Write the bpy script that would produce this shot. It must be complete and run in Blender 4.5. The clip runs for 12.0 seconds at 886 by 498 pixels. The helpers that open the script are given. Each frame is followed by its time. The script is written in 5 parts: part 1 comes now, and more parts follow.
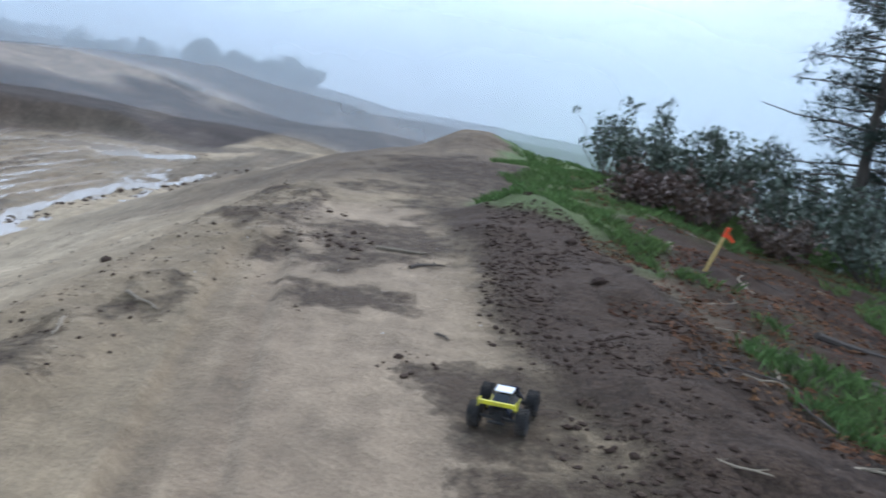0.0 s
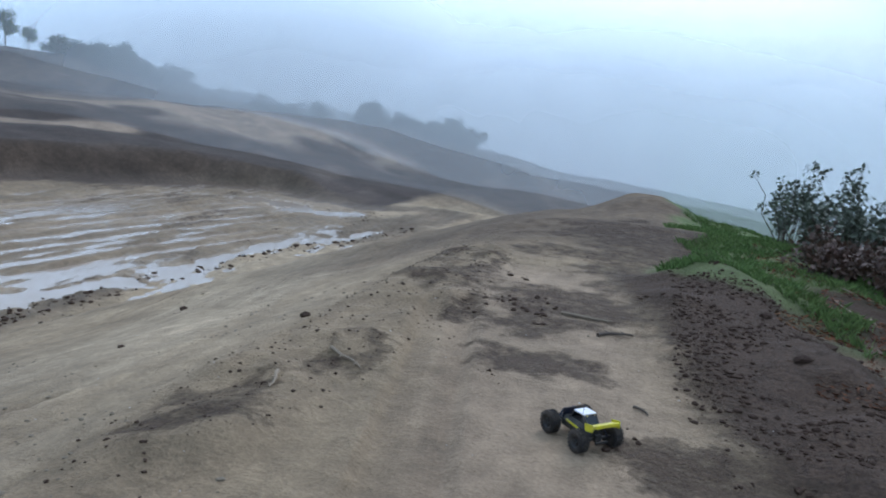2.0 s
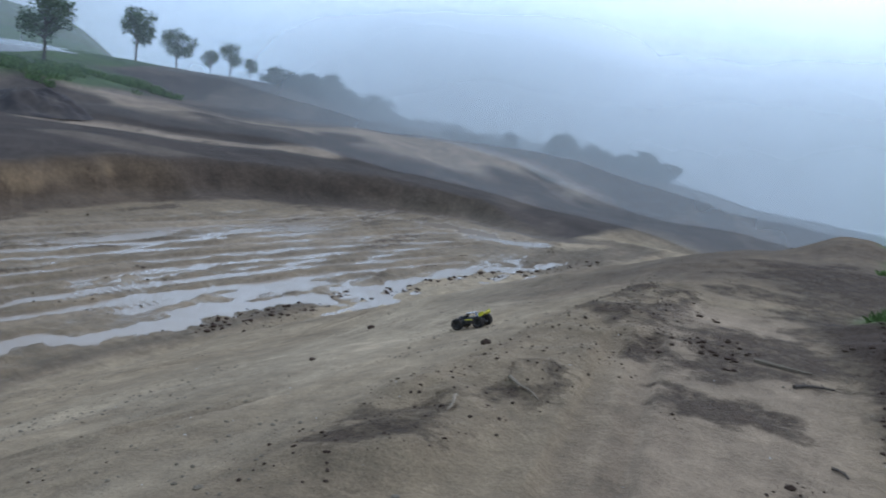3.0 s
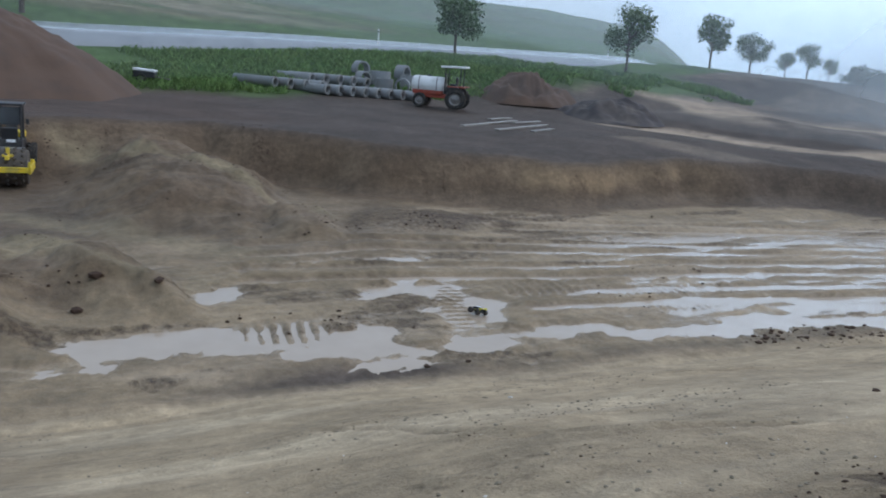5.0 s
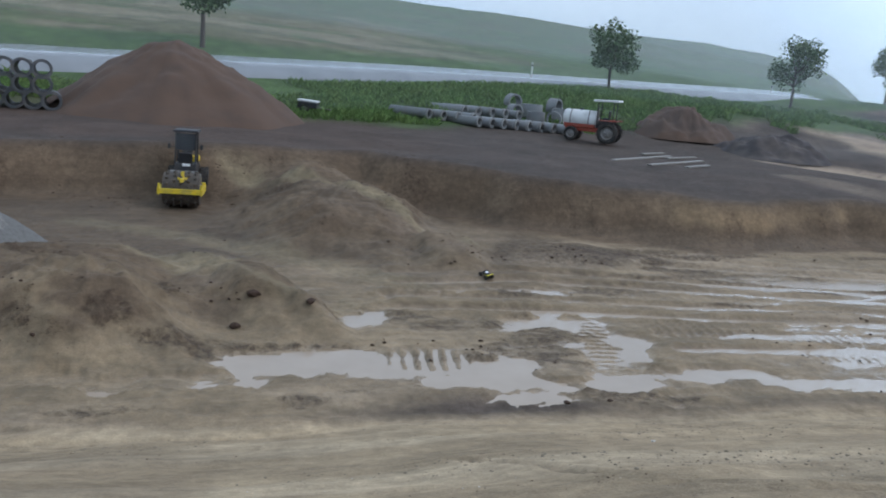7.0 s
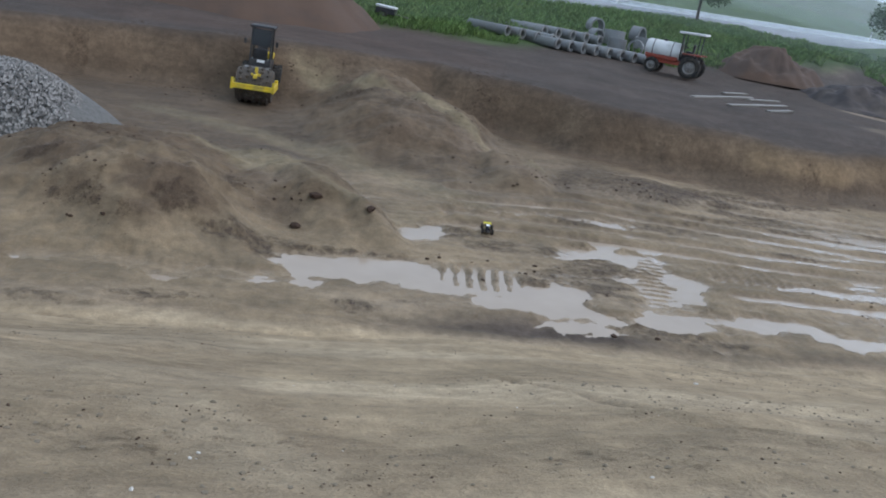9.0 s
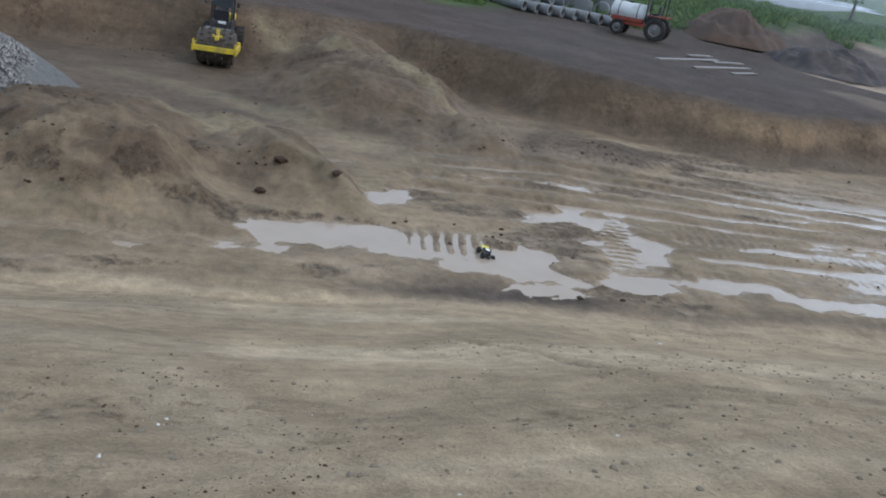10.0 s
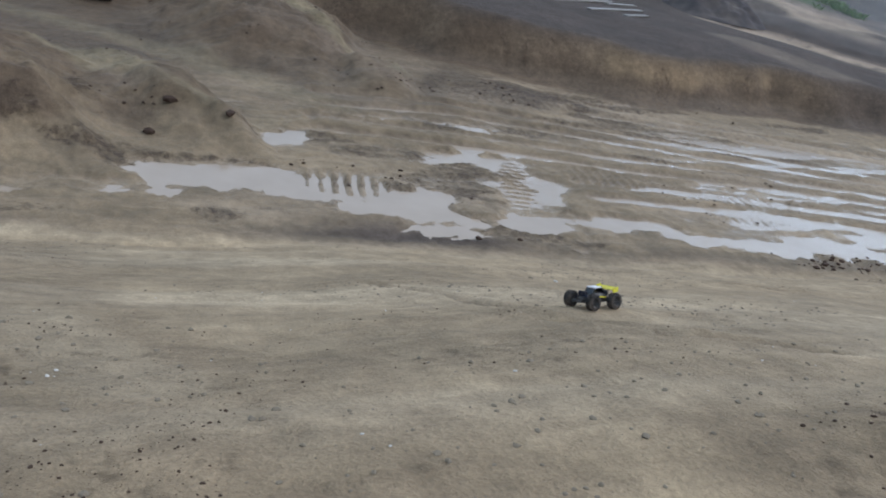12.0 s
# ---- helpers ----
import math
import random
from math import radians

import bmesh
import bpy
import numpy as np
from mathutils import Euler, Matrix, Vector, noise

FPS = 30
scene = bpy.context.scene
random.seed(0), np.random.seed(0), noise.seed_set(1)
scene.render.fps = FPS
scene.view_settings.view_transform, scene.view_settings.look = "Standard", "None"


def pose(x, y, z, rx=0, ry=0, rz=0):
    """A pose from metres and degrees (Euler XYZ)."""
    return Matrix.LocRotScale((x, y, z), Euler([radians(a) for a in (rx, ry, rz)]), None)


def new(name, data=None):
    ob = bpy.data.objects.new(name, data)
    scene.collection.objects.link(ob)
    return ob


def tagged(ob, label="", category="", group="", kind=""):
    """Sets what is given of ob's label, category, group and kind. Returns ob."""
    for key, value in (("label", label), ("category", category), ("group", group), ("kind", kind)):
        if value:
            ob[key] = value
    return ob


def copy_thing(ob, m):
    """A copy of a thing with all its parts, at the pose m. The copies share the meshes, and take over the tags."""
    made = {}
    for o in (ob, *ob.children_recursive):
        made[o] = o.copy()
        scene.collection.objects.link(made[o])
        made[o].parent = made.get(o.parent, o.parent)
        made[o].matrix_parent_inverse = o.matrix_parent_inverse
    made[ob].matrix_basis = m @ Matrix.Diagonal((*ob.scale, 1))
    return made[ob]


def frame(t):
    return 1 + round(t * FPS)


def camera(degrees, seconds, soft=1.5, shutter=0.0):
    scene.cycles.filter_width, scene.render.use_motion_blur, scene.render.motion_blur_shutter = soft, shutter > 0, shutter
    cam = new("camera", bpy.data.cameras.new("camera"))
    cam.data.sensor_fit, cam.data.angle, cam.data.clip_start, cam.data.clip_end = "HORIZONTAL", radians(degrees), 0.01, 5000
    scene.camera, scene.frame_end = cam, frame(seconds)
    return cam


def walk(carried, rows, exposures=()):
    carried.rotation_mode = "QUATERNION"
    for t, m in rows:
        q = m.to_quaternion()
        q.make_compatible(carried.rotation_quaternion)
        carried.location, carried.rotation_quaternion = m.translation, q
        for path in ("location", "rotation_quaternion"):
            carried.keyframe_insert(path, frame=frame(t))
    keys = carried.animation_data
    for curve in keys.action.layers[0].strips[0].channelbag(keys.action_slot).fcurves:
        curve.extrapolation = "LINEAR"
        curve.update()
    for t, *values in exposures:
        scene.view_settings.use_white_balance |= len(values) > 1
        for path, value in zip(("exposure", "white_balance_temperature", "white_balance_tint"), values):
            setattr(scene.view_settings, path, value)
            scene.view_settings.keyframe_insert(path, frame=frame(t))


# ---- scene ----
cam = camera(56.0, 12.0, soft=1.8, shutter=0.2)
PATH = [  # seconds, place, turn about x, y, z; a step aside on the bank, then the camera only turns
    (0.0, 0.28, 0.07, 1.68, 77.12, -6.82, 3.41), (0.5, 0.11, 0.11, 1.67, 75.09, -6.23, 14.36), (1.0, 0.03, 0.11, 1.67, 73.77, -5.18, 14.53),
    (1.5, 0.00, 0.00, 1.70, 75.32, -7.10, 10.57), (2.0, -0.00, 0.00, 1.70, 79.95, -6.59, 14.15), (2.5, -0.00, -0.00, 1.70, 80.02, -7.17, 19.36),
    (3.0, -0.00, 0.00, 1.70, 80.44, -7.47, 27.22), (3.5, -0.00, -0.00, 1.70, 78.30, -7.66, 39.48), (3.7, 0.00, -0.00, 1.70, 77.71, -6.79, 45.75),
    (5.3, 0.00, 0.00, 1.70, 78.30, -3.90, 66.72), (5.5, 0.00, 0.00, 1.70, 79.90, -3.68, 67.81), (6.0, 0.00, 0.00, 1.70, 80.14, -4.11, 68.73),
    (6.5, 0.00, 0.00, 1.70, 79.38, -4.17, 71.48), (7.0, 0.00, 0.00, 1.70, 78.09, -4.88, 74.89), (7.2, 0.00, 0.00, 1.70, 77.97, -4.61, 76.24),
    (8.8, 0.00, 0.00, 1.70, 71.94, -8.56, 80.91), (9.0, 0.00, 0.00, 1.70, 71.80, -9.52, 80.42), (9.5, 0.00, 0.00, 1.70, 70.17, -8.16, 79.25),
    (10.0, 0.00, 0.00, 1.70, 69.70, -9.85, 78.11), (10.5, 0.00, 0.00, 1.70, 68.63, -10.29, 76.09), (11.0, 0.00, 0.00, 1.70, 67.39, -10.82, 74.20),
    (11.5, 0.00, 0.00, 1.70, 66.65, -11.66, 72.01), (12.0, 0.00, 0.00, 1.70, 66.95, -11.70, 71.31),
]
walk(cam, [(t, pose(*spot)) for t, *spot in PATH],
     [(0.0, 0.70, 5950, 17), (1.0, 0.46, 5900, 16), (2.0, 0.28, 5850, 16), (3.0, 0.04, 5850, 16), (3.7, 0.20, 6050, 15), (5.5, 0.38, 6150, 16), (7.0, 0.40, 6250, 16), (9.0, 0.50, 6350, 17), (12.0, 0.46, 6250, 17)])

# ---- light: thick overcast, low cloud ----
world = bpy.data.worlds.new("overcast_sky")
scene.world = world
world.use_nodes = True
wn, wl = world.node_tree.nodes, world.node_tree.links
wn.clear()
w_out = wn.new("ShaderNodeOutputWorld")
w_sky = wn.new("ShaderNodeTexSky")
w_sky.sky_type, w_sky.sun_disc = "NISHITA", False
w_sky.sun_elevation, w_sky.sun_rotation = radians(46), radians(15)
w_sky.air_density, w_sky.dust_density, w_sky.ozone_density = 1.0, 4.0, 1.5
w_bg = wn.new("ShaderNodeBackground")
w_bg.inputs["Strength"].default_value = 0.10
w_cloud = wn.new("ShaderNodeBackground")
w_cloud.inputs["Strength"].default_value = 1.0
w_mix = wn.new("ShaderNodeMixShader")
w_mix.inputs[0].default_value = 0.88
w_co = wn.new("ShaderNodeTexCoord")
w_map = wn.new("ShaderNodeMapping")
w_map.inputs["Scale"].default_value = (1.0, 1.0, 2.2)
w_noise = wn.new("ShaderNodeTexNoise")
w_noise.inputs["Scale"].default_value, w_noise.inputs["Detail"].default_value = 1.6, 4.0
w_ramp = wn.new("ShaderNodeValToRGB")
w_ramp.color_ramp.elements[0].position, w_ramp.color_ramp.elements[1].position = 0.3, 0.72
w_ramp.color_ramp.elements[0].color = (0.53, 0.755, 0.98, 1)
w_ramp.color_ramp.elements[1].color = (0.80, 1.0, 1.17, 1)
wl.new(w_co.outputs["Generated"], w_map.inputs[0])
wl.new(w_map.outputs[0], w_noise.inputs["Vector"])
wl.new(w_noise.outputs[0], w_ramp.inputs[0])
w_dot, w_glow, w_mul = wn.new("ShaderNodeVectorMath"), wn.new("ShaderNodeMapRange"), wn.new("ShaderNodeVectorMath")
w_dot.operation, w_mul.operation = "DOT_PRODUCT", "SCALE"
w_dot.inputs[1].default_value = (-0.30, 0.93, 0.20)
w_glow.interpolation_type = "SMOOTHSTEP"
w_glow.inputs["From Min"].default_value, w_glow.inputs["From Max"].default_value = 0.76, 1.0
w_glow.inputs["To Min"].default_value, w_glow.inputs["To Max"].default_value = 0.74, 1.5
wl.new(w_co.outputs["Generated"], w_dot.inputs[0])
wl.new(w_dot.outputs["Value"], w_glow.inputs[0])
wl.new(w_ramp.outputs[0], w_mul.inputs[0])
wl.new(w_glow.outputs[0], w_mul.inputs["Scale"])
wl.new(w_mul.outputs[0], w_cloud.inputs["Color"])
wl.new(w_sky.outputs[0], w_bg.inputs["Color"])
wl.new(w_bg.outputs[0], w_mix.inputs[1])
wl.new(w_cloud.outputs[0], w_mix.inputs[2])
wl.new(w_mix.outputs[0], w_out.inputs[0])
sun = new("sun", bpy.data.lights.new("sun", "SUN"))
sun.data.energy, sun.data.angle, sun.data.color = 0.7, radians(30), (1.0, 0.97, 0.92)
sun.matrix_world = pose(0, 0, 60, 44, 0, 165)


# ---- terrain shape ----
def hash2(ix, iy, seed):
    v = np.sin(ix * 127.1 + iy * 311.7 + seed * 74.7) * 43758.5453
    return v - np.floor(v)


def value_noise(x, y, seed=0):
    ix, iy = np.floor(x), np.floor(y)
    fx, fy = x - ix, y - iy
    fx, fy = fx * fx * (3 - 2 * fx), fy * fy * (3 - 2 * fy)
    a, b = hash2(ix, iy, seed), hash2(ix + 1, iy, seed)
    c, d = hash2(ix, iy + 1, seed), hash2(ix + 1, iy + 1, seed)
    return (a * (1 - fx) + b * fx) * (1 - fy) + (c * (1 - fx) + d * fx) * fy


def fbm(x, y, size, octaves=4, seed=0, gain=0.5):
    """Fractal noise of about -1 to 1 whose largest lumps measure size metres."""
    total, amp, norm = 0.0, 1.0, 0.0
    for k in range(octaves):
        c, s = math.cos(0.6 * k), math.sin(0.6 * k)
        u, v = (c * x - s * y) / size, (s * x + c * y) / size
        total = total + amp * (value_noise(u + 17.3 * k, v - 9.1 * k, seed + k) * 2 - 1)
        norm += amp
        amp *= gain
        size *= 0.5
    return total / norm * 1.6


def step(a, b, v):
    u = np.clip((v - a) / (b - a), 0, 1)
    return u * u * (3 - 2 * u)


def blend(a, b, w):
    return a + (b - a) * w


def stroke(x, y, points, width):
    """0 far from the bent line, 1 on it; width is the half width at which it has faded."""
    best = np.full(np.shape(x), 1e9)
    for (ax, ay), (bx, by) in zip(points, points[1:]):
        dx, dy = bx - ax, by - ay
        u = np.clip(((x - ax) * dx + (y - ay) * dy) / (dx * dx + dy * dy), 0, 1)
        best = np.minimum(best, np.hypot(x - ax - u * dx, y - ay - u * dy))
    return 1 - step(width * 0.35, width, best)


def oval(x, y, cx, cy, rx, ry, turn=0.0):
    """Distance from the centre in units of the oval's radii."""
    c, s = math.cos(radians(turn)), math.sin(radians(turn))
    u, v = (x - cx) * c + (y - cy) * s, -(x - cx) * s + (y - cy) * c
    return np.hypot(u / rx, v / ry)


PIT = [(-12.3, -14), (-12.4, 17), (-11.4, 24), (-9.6, 32), (-8.8, 42), (-13, 41), (-19, 42), (-26, 37), (-28.8, 31),
       (-28.2, 19), (-30.5, 11), (-34, 6), (-33, -3), (-30, -14)]


def pit_distance(x, y):
    """Distance to the pit's edge, negative inside."""
    best, inside = np.full(np.shape(x), 1e9), np.zeros(np.shape(x), bool)
    for (ax, ay), (bx, by) in zip(PIT, PIT[1:] + PIT[:1]):
        dx, dy = bx - ax, by - ay
        u = np.clip(((x - ax) * dx + (y - ay) * dy) / (dx * dx + dy * dy), 0, 1)
        best = np.minimum(best, np.hypot(x - ax - u * dx, y - ay - u * dy))
        if ay != by:
            inside ^= ((ay > y) != (by > y)) & (x < (bx - ax) * (y - ay) / (by - ay) + ax)
    return np.where(inside, -best, best)


ROAD = [(-52, -75), (-56, -45), (-62, 0), (-70, 32), (-72.5, 51), (-79, 68), (-88, 85), (-106, 115), (-150, 170), (-220, 240)]


def road_x(y):
    return np.interp(y, [p[1] for p in ROAD], [p[0] for p in ROAD])


FALL_X = [-330, -220, -150, -106, -79, -71, -62, -55, -50, -37, -30, -17, 0, 20, 60, 150, 330]
FALL_Z = [10, 7, 4, 2.6, 2.4, 2.2, 1.0, -0.5, -1.6, -1.7, -1.8, -4.0, -6.2, -8.6, -13.5, -25, -46]
WATER = -4.0
# hollows that hold water on the pit floor: half width, depth, bent line
HOLLOWS = [(0.6, 0.12, [(-26.6, 15.4), (-26.4, 17.2)]), (0.55, 0.10, [(-14.5, -4.0), (-14.3, -1.5), (-14.5, 0.3)]), (1.15, 0.11, [(-15.2, 0.9), (-15.5, 2.0), (-15.2, 3.2)]),
           (1.0, 0.062, [(-15.2, 3.2), (-15.3, 5.0)]), (0.85, 0.105, [(-15.0, 5.7), (-14.1, 6.0), (-13.3, 6.0)]), (0.4, 0.09, [(-14.2, 4.4), (-14.3, 5.7)]),
           (0.42, 0.09, [(-13.9, 6.4), (-13.9, 8.0)]), (0.6, 0.095, [(-13.9, 8.0), (-14.3, 9.5), (-14.2, 11.0), (-13.8, 12.5), (-13.4, 14.5)]),
           (0.8, 0.075, [(-18.2, 8.3), (-16.9, 8.9), (-15.6, 8.8), (-14.3, 8.6)]), (0.6, 0.085, [(-17.6, 6.8), (-18.1, 8.1)])]
FAR_HOLLOWS = [
           (0.45, 0.075, [(-18.0, 3.4), (-19.2, 4.0), (-19.9, 4.1)]), (0.3, 0.08, [(-20.6, 5.4), (-21.0, 7.4), (-20.6, 9.4)]), (0.55, 0.10, [(-14.0, 14.6), (-13.6, 17.0), (-13.1, 19.2)]),
           (0.8, 0.10, [(-15.5, 14.0), (-15.0, 18.0), (-14.3, 20.0)]), (0.55, 0.09, [(-17.2, 14.5), (-17.3, 19.2)]),
           (1.15, 0.09, [(-19.6, 36.0), (-17.2, 37.2), (-14.5, 35.6), (-12.7, 37.0)]), (0.5, 0.09, [(-11.9, 28.7), (-10.7, 31.5), (-10.3, 34.0), (-9.3, 36.4)]),
           (0.5, 0.09, [(-13.0, 20.5), (-12.6, 23.5), (-12.3, 26.5)])]
TRACKS = [[(-21.9, 5.0), (-22.4, 8.8), (-21.4, 13.8), (-20.4, 20.0), (-19.2, 27.0), (-17.5, 35)],
          [(-24.6, 14.0), (-24.0, 18.0), (-22.8, 25.0), (-21.0, 34.0)], [(-16.4, 10.5), (-16.2, 15.0), (-15.2, 22.0), (-13.6, 29.0)],
          [(-19.6, 4.5), (-19.3, 8.9), (-18.7, 12.5), (-18.3, 18.0), (-17.0, 26.0), (-15.0, 33)]]


def floor_height(x, y):
    """The pit floor: churned mud, rutted along the pit, with shallow basins."""
    z = WATER + 0.062 + 0.03 * fbm(x, y, 3.0, 4, 11) + 0.034 * fbm(x, y, 0.5, 5, 14, 0.7)
    far = step(10, 17, y)
    z = z + far * (0.085 * fbm(x + 0.12 * y, y * 0.13, 0.75, 5, 12, 0.66) - 0.042 * (1 - step(26, 34, y)))
    z = z + (1 - far) * 0.055 * fbm(x + 0.05 * y, y * 0.25, 0.8, 5, 15, 0.65)
    wx, wy = x + 0.5 * fbm(x, y, 1.1, 6, 13, 0.70), y + 0.8 * fbm(x, y, 1.3, 6, 16, 0.70)
    for wide, deep, line in HOLLOWS + FAR_HOLLOWS:
        z = z - deep * stroke(wx, wy, line, wide)
    z = z + 0.06 * step(31, 36, y) * step(-14.5, -12, x)
    for line in TRACKS:
        for side in (-0.55, 0.55):
            rut = [(px + side, py) for px, py in line]
            z = z + 0.06 * stroke(x, y, rut, 0.8) - 0.14 * stroke(x, y, rut, 0.36)
    # tread marks pressed by wide ribbed tyres: centre, radii, turn, depth, level
    for cx, cy, rx, ry, turn, deep, level in ((-16.4, 8.6, 2.0, 0.42, -17, 0.075, -0.004), (-15.5, 4.35, 0.80, 1.15, 0, 0.06, 0.012), (-17.3, 11.4, 0.55, 1.5, 0, 0.06, 0.05), (-26.5, 16.2, 0.5, 1.0, 0, 0.06, 0.0),
                                              (-16.6, 15.3, 0.5, 2.2, 0, 0.06, 0.0), (-15.4, 14.6, 0.45, 1.8, 0, 0.055, 0.01), (-24.0, 11.6, 0.5, 1.6, 0, 0.06, 0.02), (-14.6, 20.5, 0.5, 2.4, 0, 0.06, 0.0)):
        inside = 1 - step(0.72, 1.05, oval(x, y, cx, cy, rx, ry, turn) + 0.15 * fbm(x, y, 0.7, 3, 18))
        c, q = math.cos(radians(turn)), math.sin(radians(turn))
        u, v = (x - cx) * c + (y - cy) * q, -(x - cx) * q + (y - cy) * c
        along, across = (u, v) if rx > ry else (v, u)
        ridge = np.tanh(1.6 * np.sin((along + 0.15 * across) * 2 * math.pi / 0.28 + 0.7 * fbm(x, y, 0.8, 3, 19)))
        z = blend(z, WATER + level + 0.3 * (z - WATER) + deep * ridge * 0.62, inside)
    return z


MOUNDS = [(-19.4, -3.2, 5.0, 5.2, 10, 0.95), (-17.0, -2.4, 2.0, 2.6, 0, 0.5), (-19.2, 1.0, 3.0, 1.7, 25, 0.65), (-17.6, 2.4, 1.6, 0.7, 20, 0.22), (-28.4, 4.2, 6.4, 4.4, -14, 1.30),
          (-33.5, 3.2, 4.0, 4.0, 0, 0.9), (-24.4, 7.4, 3.0, 1.3, -20, 0.45), (-22.5, 0.2, 2.6, 1.3, 20, 0.35), (-25.0, 12.0, 2.6, 3.2, 0, 0.22)]



DRAG_MARKS = [[(-7.2, 2.4), (-6.28, 2.8), (-4.62, 2.95), (-3.98, 3.64), (-3.6, 4.6)], [(-12.1, -3.6), (-11.4, -1.0), (-11.0, 1.6)], [(-9.2, 8.0), (-8.4, 12.0), (-8.2, 15.0)]]


def bank_top(y):
    return np.interp(y, [-60, 14, 22, 34, 46, 70, 120, 340], [0.0, 0.0, -0.6, -1.9, -3.0, -5.2, -10.0, -60.0])


def height(x, y):
    """The ground's height everywhere."""
    x, y = np.asarray(x, float), np.asarray(y, float)
    fall = (np.interp(x - 3, FALL_X, FALL_Z) + np.interp(x, FALL_X, FALL_Z) + np.interp(x + 3, FALL_X, FALL_Z)) / 3
    fall = fall + 0.06 * np.clip(x + 17, 0, 30) * step(35, 75, y)
    bearing = np.degrees(np.arctan2(-x, y))
    fall = fall - 0.16 * np.clip(np.hypot(x, y) - 96, 0, 300) * step(55, 85, y) * (1 - step(41, 52, bearing))
    past = road_x(y) - x - 4.0
    fall = fall + np.clip(past, 0, 88) * blend(0.115, 0.10, step(45, 110, y)) * (1 + 0.1 * fbm(x, y, 60, 2, 3))
    fall = fall + 1.5 * (1 - step(0.1, 1.0, oval(x, y, -56, 92, 26, 34)))
    # terraces of dark earth that climb towards the ridge
    ahead = step(26, 44, y) * step(-92, -60, x) * (1 - step(-16, -4, x))
    fall = fall + ahead * (0.55 * np.sin((0.22 * y - 0.30 * x) * 0.55 + 0.8 * fbm(x, y, 22, 2, 5)) + 0.35 * fbm(x, y, 9, 3, 6))
    fall = fall + 0.12 * fbm(x, y, 7, 3, 4) * step(8, 30, np.hypot(x, y))
    # the bank
    top = bank_top(y)
    u = -2.1 - x + 0.25 * fbm(x * 0, y, 4, 2, 7)
    left = -0.40 * (np.sqrt(u * u + 0.9) + u) * 0.5 + 0.06
    v = x - 2.4
    right = -(0.20 + 0.10 * step(5, 14, x)) * (np.sqrt(v * v + 0.5) + v) * 0.5
    bank = top + left + right
    bank = bank + 0.09 * stroke(x, y, [(-2.15, 3.6), (-2.1, 5.2), (-1.9, 7.5), (-1.9, 10)], 0.7) * (0.8 + 0.7 * fbm(x, y, 0.6, 3, 21))
    bank = bank + 0.12 * stroke(x, y, [(1.95, 1.0), (1.75, 4.3), (1.25, 5.8), (0.95, 7.2), (0.7, 9.0)], 0.9) * (0.9 + 0.6 * fbm(x, y, 0.8, 3, 22))
    bank = bank + 0.45 * (1 - step(0.1, 1.0, oval(x, y, 0.1, 21, 1.9, 6, 0))) * (1 + 0.3 * fbm(x, y, 2.0, 3, 24))
    bank = bank + 0.16 * (1 - step(0.3, 1.05, oval(x, y, 1.1, 9.6, 0.95, 1.8, 6)))
    rough = 0.03 + 0.05 * step(0.9, 1.7, x) * (1 - step(9, 14, x))
    near = 1 - step(40, 60, y)
    bank = bank + near * (rough * fbm(x, y, 0.9, 5, 23, 0.6) + 0.05 * fbm(x, y, 3.5, 2, 25))
    # shallow wheel ruts on top, drag marks along the slope
    for rut in ([(-0.62, 1.5), (-1.09, 4.0), (-1.6, 6.9)], [(-0.36, 1.5), (-0.86, 4.0), (-1.38, 7.1)]):
        bank = bank - 0.055 * stroke(x, y, rut, 0.17) + 0.02 * stroke(x, y, rut, 0.34)
    slope = step(-2.5, -4.0, x) * (1 - step(-11, -12.5, x))
    bank = bank + slope * 0.05 * fbm(x * 1.0 + 0.05 * y, y * 0.10, 0.8, 4, 26)
    for mark in DRAG_MARKS:
        bank = bank - 0.04 * stroke(x, y, mark, 0.14) + 0.02 * stroke(x, y, mark, 0.3)
    z = np.maximum(fall, bank)
    gap = np.clip(0.8 - np.abs(fall - bank), 0, 0.8)
    z = z + gap * gap * 0.2
    # the pit with its steep far face
    d = pit_distance(x, y) + 0.9 * fbm(x, y, 5, 3, 31)
    base = floor_height(x, y)
    for cx, cy, rx, ry, turn, high in MOUNDS:
        w = 1 - step(0.15, 1.05, oval(x, y, cx, cy, rx, ry, turn) + 0.13 * fbm(x, y, 2.2, 5, 32, 0.6))
        base = base + high * w * (1 + 0.17 * fbm(x, y, 1.1, 5, 33, 0.66))
    base = base + 0.010 * np.clip(-y, 0, 12) + 0.02 * np.clip(-22 - x, 0, 10)
    inside = 1 - step(-1.5, 0.25, d)
    near_side = step(-16, -12, x) * (1 - step(40, 46, y))
    inside = np.where(near_side > 0, np.maximum(inside, 0), inside)
    shelf = blend(base, z, step(-7, -3, x))
    z = np.where(near_side > 0.5, np.maximum(shelf, z), blend(z, base, inside))
    return z


def ground_at(x, y):
    return float(height(np.array([x]), np.array([y]))[0])


